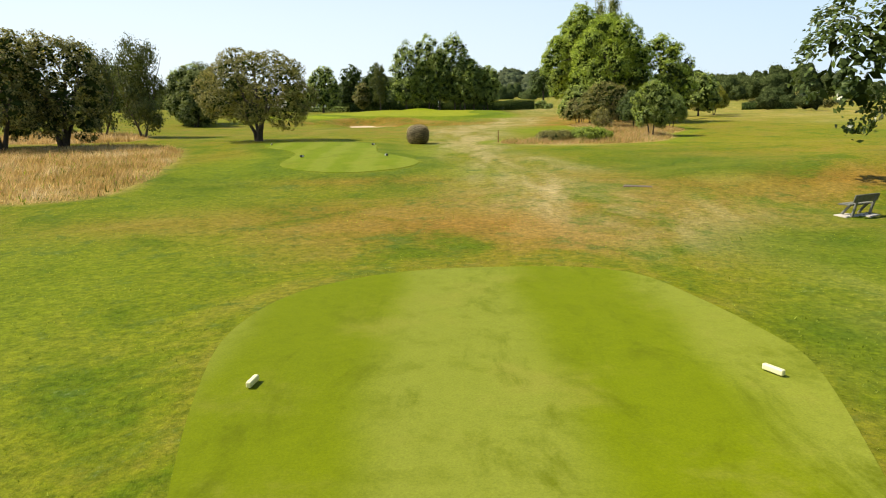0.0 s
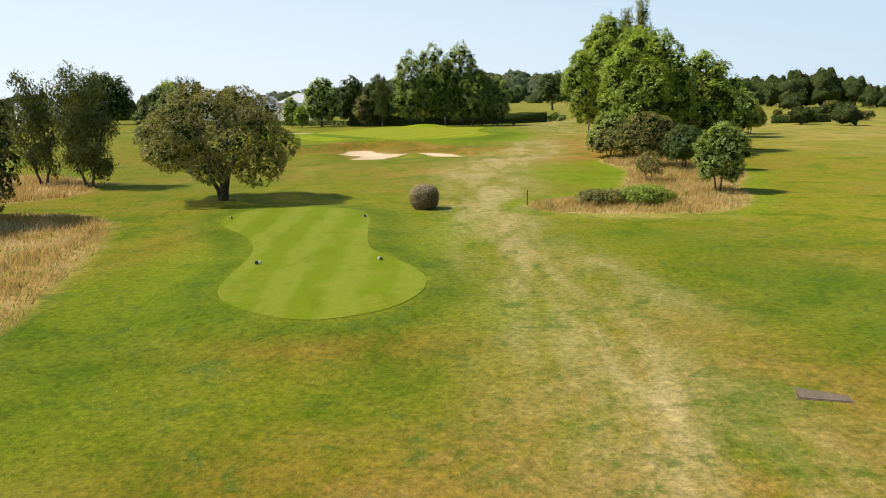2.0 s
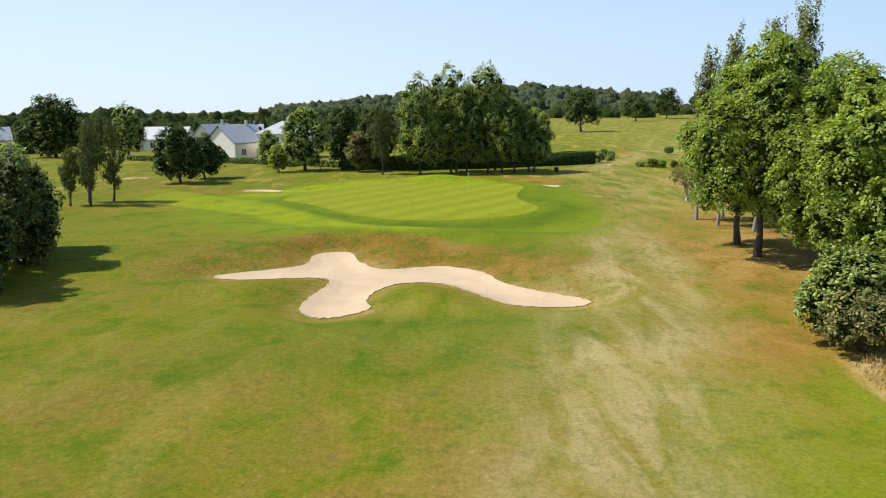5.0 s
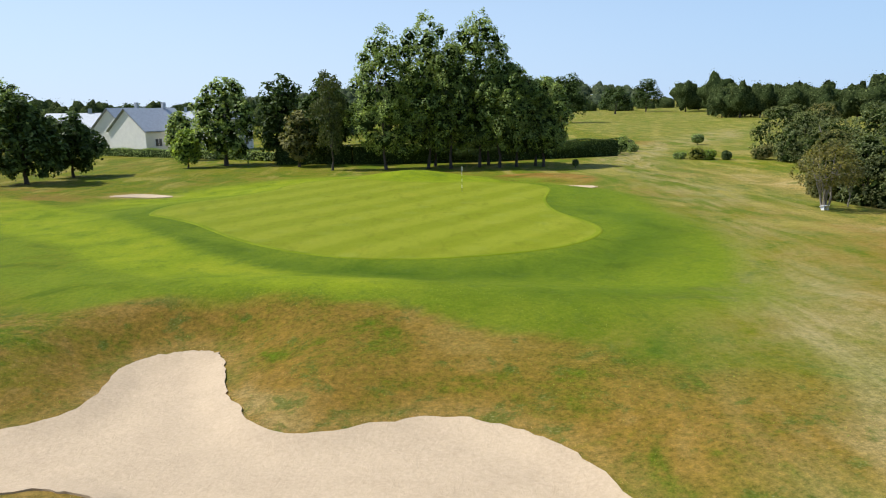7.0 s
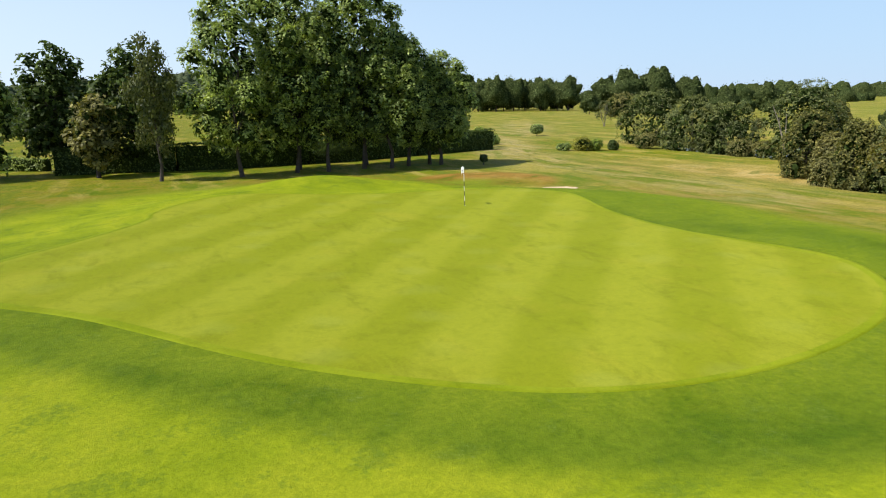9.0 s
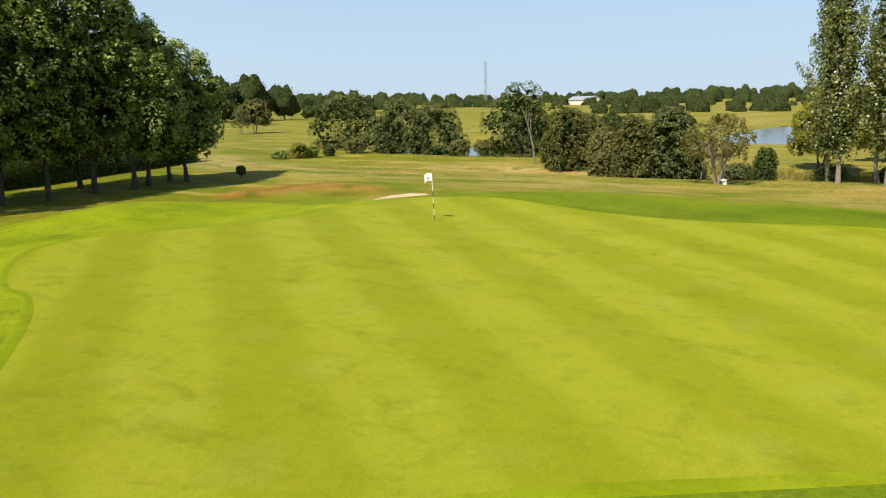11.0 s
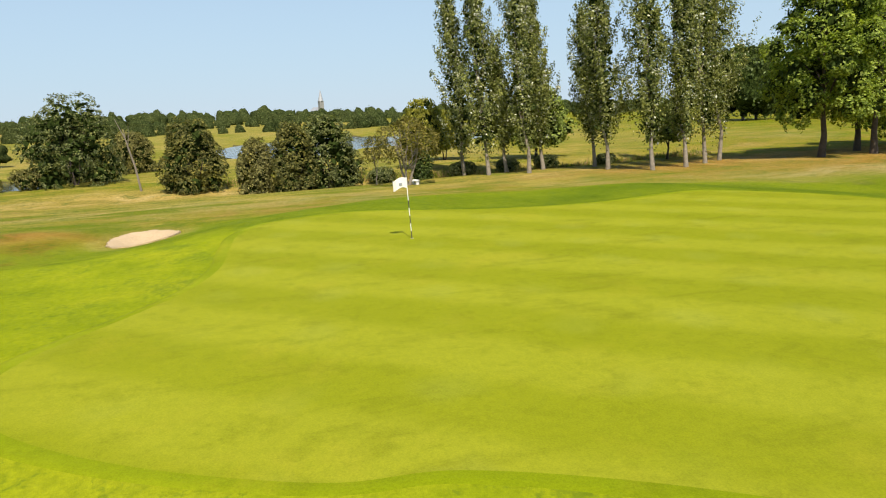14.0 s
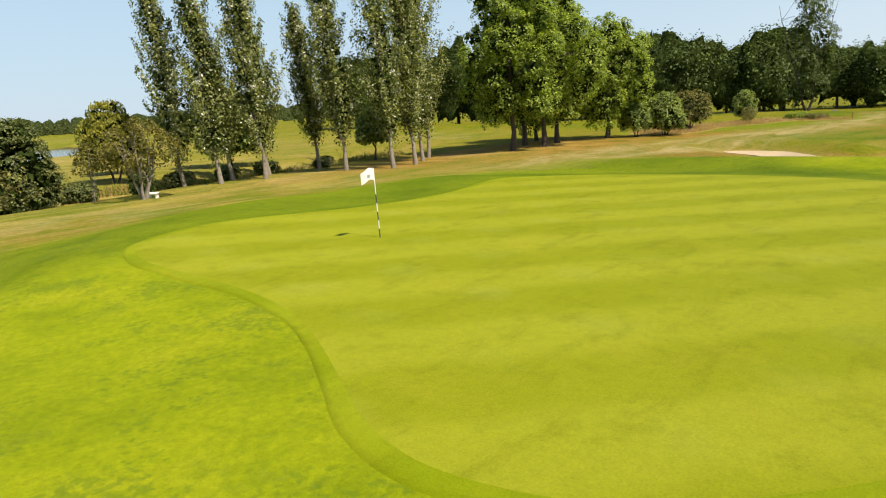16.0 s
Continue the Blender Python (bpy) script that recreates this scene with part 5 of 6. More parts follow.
def hedge(label, points, h, w, leaf, seed, name="hedge"):
    """A clipped hedge along a line: core coloured as inner shade, leafy skin."""
    rng = np.random.default_rng(seed)
    a = np.array(points, float)
    ob = new(name)
    ob.matrix_basis = pose(a[0, 0], a[0, 1], at(*a[0]) - 0.05)
    tagged(ob, label, "hedge")
    core, skin, outs = [], [], []
    z0 = at(*a[0]) - 0.05
    for (ax, ay), (bx, by) in zip(a[:-1], a[1:]):
        ln = math.hypot(bx - ax, by - ay)
        ux, uy = (bx - ax) / ln, (by - ay) / ln
        n = int(ln * h * 110)
        s, side = rng.uniform(0, ln, n), rng.integers(0, 4, n)
        c, up = rng.uniform(-w / 2, w / 2, n), rng.uniform(0.05, h, n)
        c = np.where(side == 0, -w / 2, np.where(side == 1, w / 2, c)) + rng.normal(0, 0.07, n)
        up = np.where(side >= 2, h, up) + rng.normal(0, 0.06, n) + 0.12 * np.sin(s * 0.9 + seed)
        gx, gy = ax + ux * s - uy * c, ay + uy * s + ux * c
        skin.append(np.stack([gx - a[0, 0], gy - a[0, 1], up + height(gx, gy) - z0], 1))
        o = np.zeros((n, 3))
        o[:, 0], o[:, 1] = np.where(side == 0, uy, np.where(side == 1, -uy, 0)), np.where(side == 0, -ux, np.where(side == 1, ux, 0))
        o[:, 2] = (side >= 2) * 1.0
        outs.append(o)
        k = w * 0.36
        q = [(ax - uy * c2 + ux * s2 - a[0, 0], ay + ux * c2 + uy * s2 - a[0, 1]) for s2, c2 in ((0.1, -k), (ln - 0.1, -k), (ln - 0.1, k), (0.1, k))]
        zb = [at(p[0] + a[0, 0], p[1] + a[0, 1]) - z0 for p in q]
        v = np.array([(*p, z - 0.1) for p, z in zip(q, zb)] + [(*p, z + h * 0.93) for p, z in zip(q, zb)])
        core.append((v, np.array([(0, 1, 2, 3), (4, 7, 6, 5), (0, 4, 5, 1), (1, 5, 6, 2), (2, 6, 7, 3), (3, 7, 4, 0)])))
    part("core", raw("core", *join(core)), INNERSHADE, ob)
    v, f = leaves(rng, np.concatenate(skin), np.concatenate(outs) * 1.6, 0.2)
    part("leafage", raw("leafage", v, f), leaf, ob)
    return ob


hedge("tall dark clipped hedge behind the row of maples", [(26.0, 207.0), (14.0, 204.0), (0.0, 200.5), (-14.0, 197.6), (-25.0, 199.5)], 2.6, 1.3, DEEP, 210)
hedge("low garden hedge in front of the houses", [(-26.0, 205.0), (-40.0, 214.0), (-62.0, 226.0), (-84.0, 236.0)], 1.3, 1.2, MAPLE, 211)
hedge("low dark hedge across the far fairway", [(76.0, 186.0), (90.0, 187.0)], 1.8, 1.6, DEEP, 212)
for k, (x, y, h, w) in enumerate([(95.0, 188.0, 2.0, 4.6), (101.0, 192.0, 2.6, 5.0), (112.0, 230.0, 4.6, 5.6), (96.0, 228.0, 2.4, 3.0)]):
    tree("shrub", "rounded shrub on the far fairway", "shrub", x, y, h, w, 0.1, "low", OLIVE, BARK, 1500, 0.22, 232 + k, 3, 0.05, group="far fairway shrubs")
# flower bed with shrubs beyond the green
for k, (x, y, h, w, lf, lb) in enumerate([(36.0, 200.4, 1.8, 3.0, GOLD, "yellow flowering bed shrub"), (37.6, 199.8, 1.5, 2.2, LIME, "leafy bright green bed shrub"), (39.8, 199.0, 1.4, 1.6, DEEP, "dark rounded bed shrub"), (33.8, 201.4, 1.0, 2.2, MAPLE, "low green bed shrub")]):
    tree("bed_shrub", lb, "shrub", x, y, h, w, 0.0, "low", lf, BARK, 1800, 0.14, 220 + k, 3, 0.03, group="shrubs in the bed")
for k, (x, y, h, w) in enumerate([(30.0, 219.0, 2.6, 2.2), (27.5, 211.0, 2.4, 3.0), (31.0, 216.0, 1.4, 2.0)]):
    tree("shrub", "rounded green shrub beyond the hedge", "shrub", x, y, h, w, 0.1, "low", MAPLE, BARK, 1500, 0.18, 226 + k, 3, 0.04, group="shrubs beyond the hedge")


# ---- woods round the horizon ----
def woods(label, spots, seed, size=0.9, per=170, name="far_woods", fine_heart=False, leaf=None, shade=None, group=""):
    """Many far trees as one mass: lumpy crowns down to the ground under a skin of leaf sprays."""
    rng = np.random.default_rng(seed)
    pieces, crowns = [], []
    m, n_la = (26, 15) if fine_heart else (13, 8)
    la, lo = np.meshgrid(np.linspace(-0.9 if fine_heart else -0.25, 1.5, n_la), np.arange(m) * 2 * math.pi / m, indexing="ij")
    ball = np.stack([np.cos(la) * np.cos(lo), np.cos(la) * np.sin(lo), np.sin(la)], -1).reshape(-1, 3)
    quads = np.array([(r * m + c, r * m + (c + 1) % m, r * m + m + (c + 1) % m, r * m + m + c) for r in range(n_la - 1) for c in range(m)])
    n_bump = 26 if fine_heart else 11
    for x, y, h, w in spots:
        z = at(x, y)
        knob = rng.normal(0, 1, (n_bump, 3))
        knob /= np.linalg.norm(knob, axis=1, keepdims=True)
        tall = rng.uniform(0.7, 1.15, n_bump)

        def swell(d):
            far = ((d[:, None] - knob[None]) ** 2).sum(-1)
            return 0.66 + 0.38 * (np.exp(-far / (0.085 if fine_heart else 0.17)) * tall).max(1)

        up = 0.44 if fine_heart else 0.10
        half, mid = np.array([w * 0.52, w * 0.52, h * (1 - up)]), np.array([x, y, z + h * up])
        skin = ball * (swell(ball) * rng.uniform(0.86, 0.98, len(ball)))[:, None]
        crowns.append((mid + skin * half, quads))
        way = rng.normal(0, 1, (per, 3)) + (0, 0, 0.35)
        way /= np.linalg.norm(way, axis=1, keepdims=True)
        p = mid + way * (swell(way) * rng.uniform(0.90, 1.09, per))[:, None] * half
        p[:, 2] = np.where(p[:, 2] < z + 0.2, z + rng.uniform(0.2, 0.6 * h, per), p[:, 2])
        pieces.append(leaves(rng, p, way * 1.3, size * (0.6 + w / 20)))
    if group:
        ob = tagged(new(name), label, "tree", group)
        x, y = spots[0][:2]
        foot = np.array([x, y, at(x, y) - 0.1])
        ob.matrix_basis = pose(*foot)
        v, f = tube([(0, 0, 0), (0.2, 0.1, 0.4 * h), (0.1, 0.3, 0.75 * h)], [0.02 * h, 0.016 * h, 0.006 * h], 8)
        part("trunk", raw("trunk", v, f, True), BARK, ob)
        part("crown", raw("crown", pieces[0][0] - foot, pieces[0][1]), leaf or FARLEAF, ob)
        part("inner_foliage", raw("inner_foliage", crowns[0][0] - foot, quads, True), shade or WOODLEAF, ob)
        return ob
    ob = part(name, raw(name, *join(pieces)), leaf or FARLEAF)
    tagged(ob, label, "woods", kind="stuff")
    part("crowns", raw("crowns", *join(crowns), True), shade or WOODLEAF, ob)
    return ob


def bearing(b, d, cx=0.0, cy=120.0):
    return cx + d * math.sin(radians(b)), cy + d * math.cos(radians(b))


wr = np.random.default_rng(300)
ring = []
for b in np.arange(-52, 178, 0.6):
    swell = 0.55 + 0.45 * math.sin(b * 0.23) * math.sin(b * 0.071 + 1)
    rows = ((440, 7.6, 0.9), (640, 12, 0.95)) if b < 46 else ((395, 4.4, 0.8), (520, 8.0, 0.95), (720, 13, 0.97))
    for d0, hh, odds in rows:
        if 2 < b < 62 and d0 < 500:
            continue
        if wr.random() < odds:
            x, y = bearing(b + wr.uniform(-0.5, 0.5), d0 * wr.uniform(0.93, 1.07))
            h = hh * wr.uniform(0.65, 1.15) * (0.8 + 0.4 * swell)
            ring.append((x, y, h, h * wr.uniform(1.1, 2.3)))
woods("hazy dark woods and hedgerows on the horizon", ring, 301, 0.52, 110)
hill = []
for d0 in (690, 750, 810, 870, 930, 990):
    for b in np.arange(-15, 17, 0.75):
        x, y = bearing(b + wr.uniform(-0.3, 0.3), d0 * wr.uniform(0.98, 1.02))
        h = 14 * wr.uniform(0.8, 1.2)
        hill.append((x, y, h, h * 1.7))
woods("wooded hill in haze far beyond the green", hill, 302, 1.0, 60, "wooded_hill", False, HAZELEAF, HAZECROWN)
near_wood = []
for k in range(22):
    x, y = bearing(22.6 + k * 0.33 + wr.uniform(-0.3, 0.3), 385 + wr.uniform(-20, 45), -5.6, 103.0)
    h = wr.uniform(14, 19)
    near_wood.append((x, y, h, h * wr.uniform(0.75, 0.95)))
for b, d, h in ((20.3, 560, 26), (21.2, 590, 22), (22.4, 540, 29), (33.0, 300, 10), (36.0, 330, 11), (30.5, 290, 9), (40.0, 280, 10), (43.0, 300, 12)):
    x, y = bearing(b, d, -5.6, 103.0)
    near_wood.append((x, y, h, h * 0.95))
for x, y, h in ((158, 364, 15), (163, 358, 18), (168, 362, 16), (173, 352, 19), (178, 356, 16), (184, 346, 15)):
    near_wood.append((x, y, h, h * 1.05))
for k, spot in enumerate(near_wood):
    woods("dark rounded tree of a grove across the far fairway", [spot], 303 + k, 0.44, 360, "grove_tree", True, group="grove")
for k, (x, y, h, w) in enumerate([(54.6, 394.8, 19.0, 20.0), (129.2, 600.0, 19.0, 24.0), (166.2, 651.3, 25.0, 26.0)]):
    tree("oak_tree", "big dark rounded oak standing alone on the far fairway", "tree", x, y, h, w, 2.0, "dome", DEEP, BARK, 5000, 0.55, 320 + k, 1, 0.5, spread=1.3)
east = []
for y in np.arange(20, 250, 4.6):
    x = 265 + 20 * math.sin(y * 0.04) + wr.uniform(-8, 8) - 0.18 * (y - 130)
    if wr.random() < 0.22:
        continue
    h = wr.uniform(3.6, 8.0)
    east.append((x, y + wr.uniform(-2, 2), h, h * wr.uniform(1.1, 1.7)))
woods("dark line of trees beyond the eastern fairway", east, 304, 0.40, 220, "tree_line")
south = []
for k in range(36):
    u = k / 35
    x, y = 112 - 130 * u + wr.uniform(-7, 7), 46 - 92 * u + wr.uniform(-9, 9)
    h = wr.uniform(15, 21)
    south.append((x, y, h, h * wr.uniform(0.75, 1.0)))
for k, spot in enumerate(south):
    woods("tall dark tree at the edge of a dense wood", [spot], 400 + k, 0.40, 1050, "wood_tree", True, DEEP, DARKWOOD, group="wood beyond the first tee")
village = []
for k in range(70):
    b, d = wr.uniform(-46, -4), wr.uniform(165, 330)
    x, y = bearing(b, d)
    if not (-170 < x < -40 and y < 310) or wr.random() < 0.25:
        h = wr.uniform(6, 11)
        village.append((x, y, h, h * wr.uniform(0.9, 1.4)))
for k in range(70):
    x, y = bearing(wr.uniform(-42, -2), wr.uniform(290, 430))
    h = wr.uniform(7, 13)
    village.append((x, y, h, h * wr.uniform(1.0, 1.6)))
woods("garden trees between and behind the houses", village, 307, 0.46, 170, "garden_woods")
back = []
for k in range(40):
    b, d = wr.uniform(8, 60), wr.uniform(120, 210)
    x, y = 40 + d * math.sin(radians(b)), 190 + d * math.cos(radians(b))
    if x > 70 and k % 2 and b > 34:
        h = wr.uniform(4.0, 7.5)
        back.append((x, y, h, h * 1.4))
for x, y, h in ((72, 214, 4.2), (78, 176, 4.6), (84, 169, 5.2), (66, 209, 3.6), (92, 196, 4.0), (104, 206, 4.4), (118, 190, 4.0)):
    back.append((x, y, h, h * 1.4))
woods("scattered bushes beyond the pond", back, 306, 0.30, 220, "bushes", True)


# ---- houses ----
def box(bm, x0, y0, z0, x1, y1, z1):
    v = [bm.verts.new(p) for p in ((x0, y0, z0), (x1, y0, z0), (x1, y1, z0), (x0, y1, z0), (x0, y0, z1), (x1, y0, z1), (x1, y1, z1), (x0, y1, z1))]
    for q in ((3, 2, 1, 0), (4, 5, 6, 7), (0, 1, 5, 4), (1, 2, 6, 5), (2, 3, 7, 6), (3, 0, 4, 7)):
        bm.faces.new([v[i] for i in q])


def house(label, x, y, turn, w, d, eave, ridge, hip, openings):
    """Rendered house with a slate roof; openings: (side, along, sill, width, height)."""
    ob = new("house")
    ob.matrix_basis = pose(x, y, at(x, y) - 0.1, 0, 0, turn)
    tagged(ob, label, "house", "houses behind the course")
    bm = bmesh.new()
    box(bm, -w / 2, -d / 2, 0, w / 2, d / 2, eave)
    if not hip:
        for s in (-1, 1):
            a = [bm.verts.new(p) for p in ((s * w / 2, -d / 2, eave), (s * w / 2, d / 2, eave), (s * w / 2, 0, ridge - 0.1))]
            b = [bm.verts.new((v.co.x - s * 0.3, v.co.y, v.co.z)) for v in a]
            bm.faces.new(a)
            bm.faces.new(b[::-1])
    part("wall", bm, RENDERED, ob)
    bm = bmesh.new()
    o, t = 0.4, 0.18
    rx = w / 2 + o if not hip else max(0.6, w / 2 - d / 2)
    for lift in (0, t):
        e = [bm.verts.new(p) for p in ((-w / 2 - o, -d / 2 - o, eave - 0.15 + lift), (w / 2 + o, -d / 2 - o, eave - 0.15 + lift), (w / 2 + o, d / 2 + o, eave - 0.15 + lift), (-w / 2 - o, d / 2 + o, eave - 0.15 + lift))]
        r = [bm.verts.new((-rx, 0, ridge + lift)), bm.verts.new((rx, 0, ridge + lift))]
        bm.faces.new((e[0], e[1], r[1], r[0]))
        bm.faces.new((e[2], e[3], r[0], r[1]))
        if hip:
            bm.faces.new((e[1], e[2], r[1]))
            bm.faces.new((e[3], e[0], r[0]))
    roof = part("roof", bm, SLATE, ob)
    bm = bmesh.new()
    box(bm, rx * 0.55 - 0.35, -0.3, ridge - 0.6, rx * 0.55 + 0.35, 0.3, ridge + 1.3)
    part("chimney", bm, SLATE, roof)
    for side, along, sill, ww, hh in openings:
        bm = bmesh.new()
        if side == "front":
            box(bm, along - ww / 2, -d / 2 - 0.05, sill, along + ww / 2, -d / 2 + 0.1, sill + hh)
        else:
            box(bm, w / 2 - 0.1, along - ww / 2, sill, w / 2 + 0.05, along + ww / 2, sill + hh)
        win = part("window", bm, PANE, ob)
        bm = bmesh.new()
        if side == "front":
            for a, b in ((-ww / 2 - 0.1, -ww / 2), (ww / 2, ww / 2 + 0.1), (-0.04, 0.04)):
                box(bm, along + a, -d / 2 - 0.09, sill - 0.1, along + b, -d / 2 - 0.052, sill + hh + 0.1)
        else:
            for a, b in ((-ww / 2 - 0.1, -ww / 2), (ww / 2, ww / 2 + 0.1), (-0.04, 0.04)):
                box(bm, w / 2 + 0.052, along + a, sill - 0.1, w / 2 + 0.09, along + b, sill + hh + 0.1)
        part("frame", bm, WHITE, win)
    return ob


TWO = [("front", -3, 0.9, 1.2, 1.5), ("front", 0, 0.1, 1.3, 2.2), ("front", 3, 0.9, 1.2, 1.5), ("front", -3, 3.8, 1.1, 1.4), ("front", 0, 3.8, 1.1, 1.4), ("front", 3, 3.8, 1.1, 1.4), ("side", -2, 3.8, 1.1, 1.4), ("side", 2, 0.9, 1.1, 1.4)]
ONE = [("front", -3, 0.9, 1.6, 1.4), ("front", 2, 0.1, 1.2, 2.1), ("side", 0, 3.2, 1.0, 1.1)]
house("cream two-storey house with a hipped slate roof", -45.4, 241.0, -18, 11.5, 9.0, 6.0, 8.8, True, TWO)
house("cream house with a steep gabled slate roof", -58.6, 243.0, 62, 12.0, 10.0, 3.8, 8.0, False, ONE)
house("cream house with a steep gabled slate roof", -68.5, 256.0, 70, 11.0, 9.0, 3.8, 8.2, False, ONE)
house("pale house with a long slate roof beyond trees", -92.0, 282.0, -5, 14.0, 9.0, 3.4, 7.0, False, ONE)
house("pale house with a long slate roof beyond trees", -74.0, 300.0, 10, 13.0, 9.0, 3.6, 7.2, False, ONE)
house("pale house with a slate roof past the dark tree", -154.0, 288.0, 40, 14.0, 9.0, 3.4, 7.4, False, ONE)
house("pale low farm building far across the fields", 470.0, 330.0, 60, 26.0, 11.0, 3.6, 6.0, False, ONE)


def church(x, y):
    ob = new("church")
    ob.matrix_basis = pose(x, y, at(x, y) - 0.1, 0, 0, 20)
    tagged(ob, "far grey village church with a pointed spire", "church")
    bm = bmesh.new()
    box(bm, -3, -3, 0, 3, 3, 22)
    part("tower", bm, STONE, ob)
    v, f = tube([(0, 0, 21.8), (0, 0, 29.0), (0, 0, 38.0)], [4.0, 2.1, 0.1], 8)
    part("spire", raw("spire", v, f), SLATE, ob)
    bm = bmesh.new()
    box(bm, 3, -5, 0, 24, 5, 9)
    part("nave", bm, STONE, ob)
    bm = bmesh.new()
    a = [bm.verts.new(p) for p in ((3, -5.6, 8.9), (25, -5.6, 8.9), (25, 5.6, 8.9), (3, 5.6, 8.9), (3, 0, 14), (25, 0, 14))]
    for q in ((0, 1, 5, 4), (2, 3, 4, 5), (1, 2, 5), (3, 0, 4), (3, 2, 1, 0)):
        bm.faces.new([a[i] for i in q])
    part("roof", bm, SLATE, ob)
    return ob


church(1010.0, 29.0)


# ---- flag, markers, seats and small things ----
def flagstick(x, y):
    ob = new("flagstick")
    ob.matrix_basis = pose(x, y, at(x, y) + 0.012, -2.6, 0, 0)
    tagged(ob, "black and white flagstick with a white flag in its hole", "flag")
    for k in range(8):
        v, f = tube([(0, 0, k * 0.275 - (0.1 if k == 0 else 0)), (0, 0, (k + 1) * 0.275)], [0.017, 0.017], 10)
        part("pole_band", raw("pole_band", v, f, True), (DARKM, WHITE)[k % 2 if k < 5 else 1], ob)
    bm = bmesh.new()
    n, m = 12, 8
    rows = []
    for side in (0.004, -0.004):
        grid = []
        for i in range(n + 1):
            u = i / n
            grid.append([bm.verts.new((-0.52 * u * 0.94, 0.05 * math.sin(u * 7) * u + side, 2.18 - 0.36 * (j / m) + 0.06 * math.sin(u * 4) - 0.05 * u)) for j in range(m + 1)])
        rows.append(grid)
        for i in range(n):
            for j in range(m):
                bm.faces.new((grid[i][j], grid[i + 1][j], grid[i + 1][j + 1], grid[i][j + 1]))
    for fc in bm.faces:
        fc.smooth = True
    flag = part("flag", bm, WHITE, ob, "white cloth flag")
    flag.rotation_euler[2] = radians(-97)
    bm = bmesh.new()
    for a, b in ((-0.28, -0.20), (-0.32, -0.16)):
        box(bm, a, -0.012 if a < -0.31 else -0.03, 1.93, b, 0.012 if a < -0.31 else 0.03, 2.02)
    part("crest", bm, STEEL, flag, "dark crest on the flag")
    v, f = tube([(0, 0, 0.004), (0, 0, -0.1)], [0.054, 0.054], 20)
    part("cup", raw("cup", v, f, True), WHITE, ob)
    return ob


flagstick(-0.64, 157.8)


def marker(x, y, turn, label, colour, ln, tall):
    """A rounded block that marks a teeing line."""
    ob = new("tee_marker")
    ob.matrix_basis = pose(x, y, at(x, y) + 0.03, 0, 0, turn)
    tagged(ob, label, "tee marker", "tee markers")
    bm = bmesh.new()
    box(bm, -ln / 2, -0.04, 0, ln / 2, 0.04, tall)
    bmesh.ops.bevel(bm, geom=bm.edges[:], offset=0.025, segments=3, affect="EDGES", profile=0.6)
    part("block", bm, colour, ob)
    v, f = tube([(0, 0, -0.12), (0, 0, 0.01)], [0.012, 0.012], 8)
    part("spike", raw("spike", v, f), IRON, ob)
    return ob


marker(-2.25, 10.95, 82, "cream oblong marker block on the near tee", YELLOW, 0.30, 0.09)
marker(5.05, 11.15, -62, "cream oblong marker block on the near tee", YELLOW, 0.34, 0.09)
for x, y, t in ((-7.6, 42.1, 40), (-2.8, 42.6, 130), (-4.7, 53.8, 30), (-11.8, 53.0, 120)):
    a = marker(x, y, t, "small two-tone marker pair on the far tee", DARKM, 0.13, 0.12)
    bm = bmesh.new()
    box(bm, 0.075, -0.045, 0.0, 0.17, 0.045, 0.10)
    bmesh.ops.bevel(bm, geom=bm.edges[:], offset=0.02, segments=2, affect="EDGES")
    part("cap", bm, WHITE, a, "white end of the marker")


def bench(x, y, turn, label, wood, ln):
    ob = new("bench")
    ob.matrix_basis = pose(x, y, at(x, y), 0, 0, turn)
    tagged(ob, label, "bench")
    for yy in (-0.19, 0.02):
        bm = bmesh.new()
        box(bm, -ln / 2, yy - 0.10, 0.36, ln / 2, yy + 0.10, 0.41)
        bmesh.ops.bevel(bm, geom=bm.edges[:], offset=0.012, segments=2, affect="EDGES")
        part("seat_slat", bm, wood, ob)
    bm = bmesh.new()
    box(bm, -ln / 2, 0.0, 0.0, ln / 2, 0.045, 0.26)
    bmesh.ops.bevel(bm, geom=bm.edges[:], offset=0.012, segments=2, affect="EDGES")
    back = part("back_slat", bm, wood, ob)
    back.location, back.rotation_euler[0] = (0, 0.20, 0.49), radians(-16)
    for s in (-1, 1):
        # splayed legs, the rear one of each pair runs on up behind the back
        for name, foot, top in (("leg", -0.30, 0.02), ("back_post", 0.10, 0.30)):
            z1 = 0.36 if name == "leg" else 0.70
            v, f = tube([(s * ln * 0.36, foot, -0.05), (s * ln * 0.36, (foot + top) / 2, z1 / 2), (s * ln * 0.36, top, z1)], [0.062, 0.058, 0.052], 4)
            part(name, raw(name, v, f), wood, ob)
    return ob


BX, BY = 13.95, 24.80
for dx, dy, turn in ((-0.42, -0.10, 205), (0.36, 0.02, 214)):
    bm = bmesh.new()
    box(bm, -0.32, -0.24, -0.10, 0.32, 0.24, 0.035)
    bmesh.ops.bevel(bm, geom=bm.edges[:], offset=0.015, segments=2, affect="EDGES")
    slab = part("paving_slab", bm, CONCRETE)
    slab.matrix_basis = pose(BX + dx, BY + dy, at(BX + dx, BY + dy), 0, 0, turn)
    tagged(slab, "pale concrete paving slab in grass below the bench", "slab", "slabs below the bench")
bench(BX, BY, 206, "weathered grey wooden bench with one wide back board", BENCHWOOD, 1.2)
seat = new("low_seat")
seat.matrix_basis = pose(27.3, 150.4, at(27.3, 150.4), 0, 0, 205)
tagged(seat, "small low white seat on two legs under the russet tree", "seat")
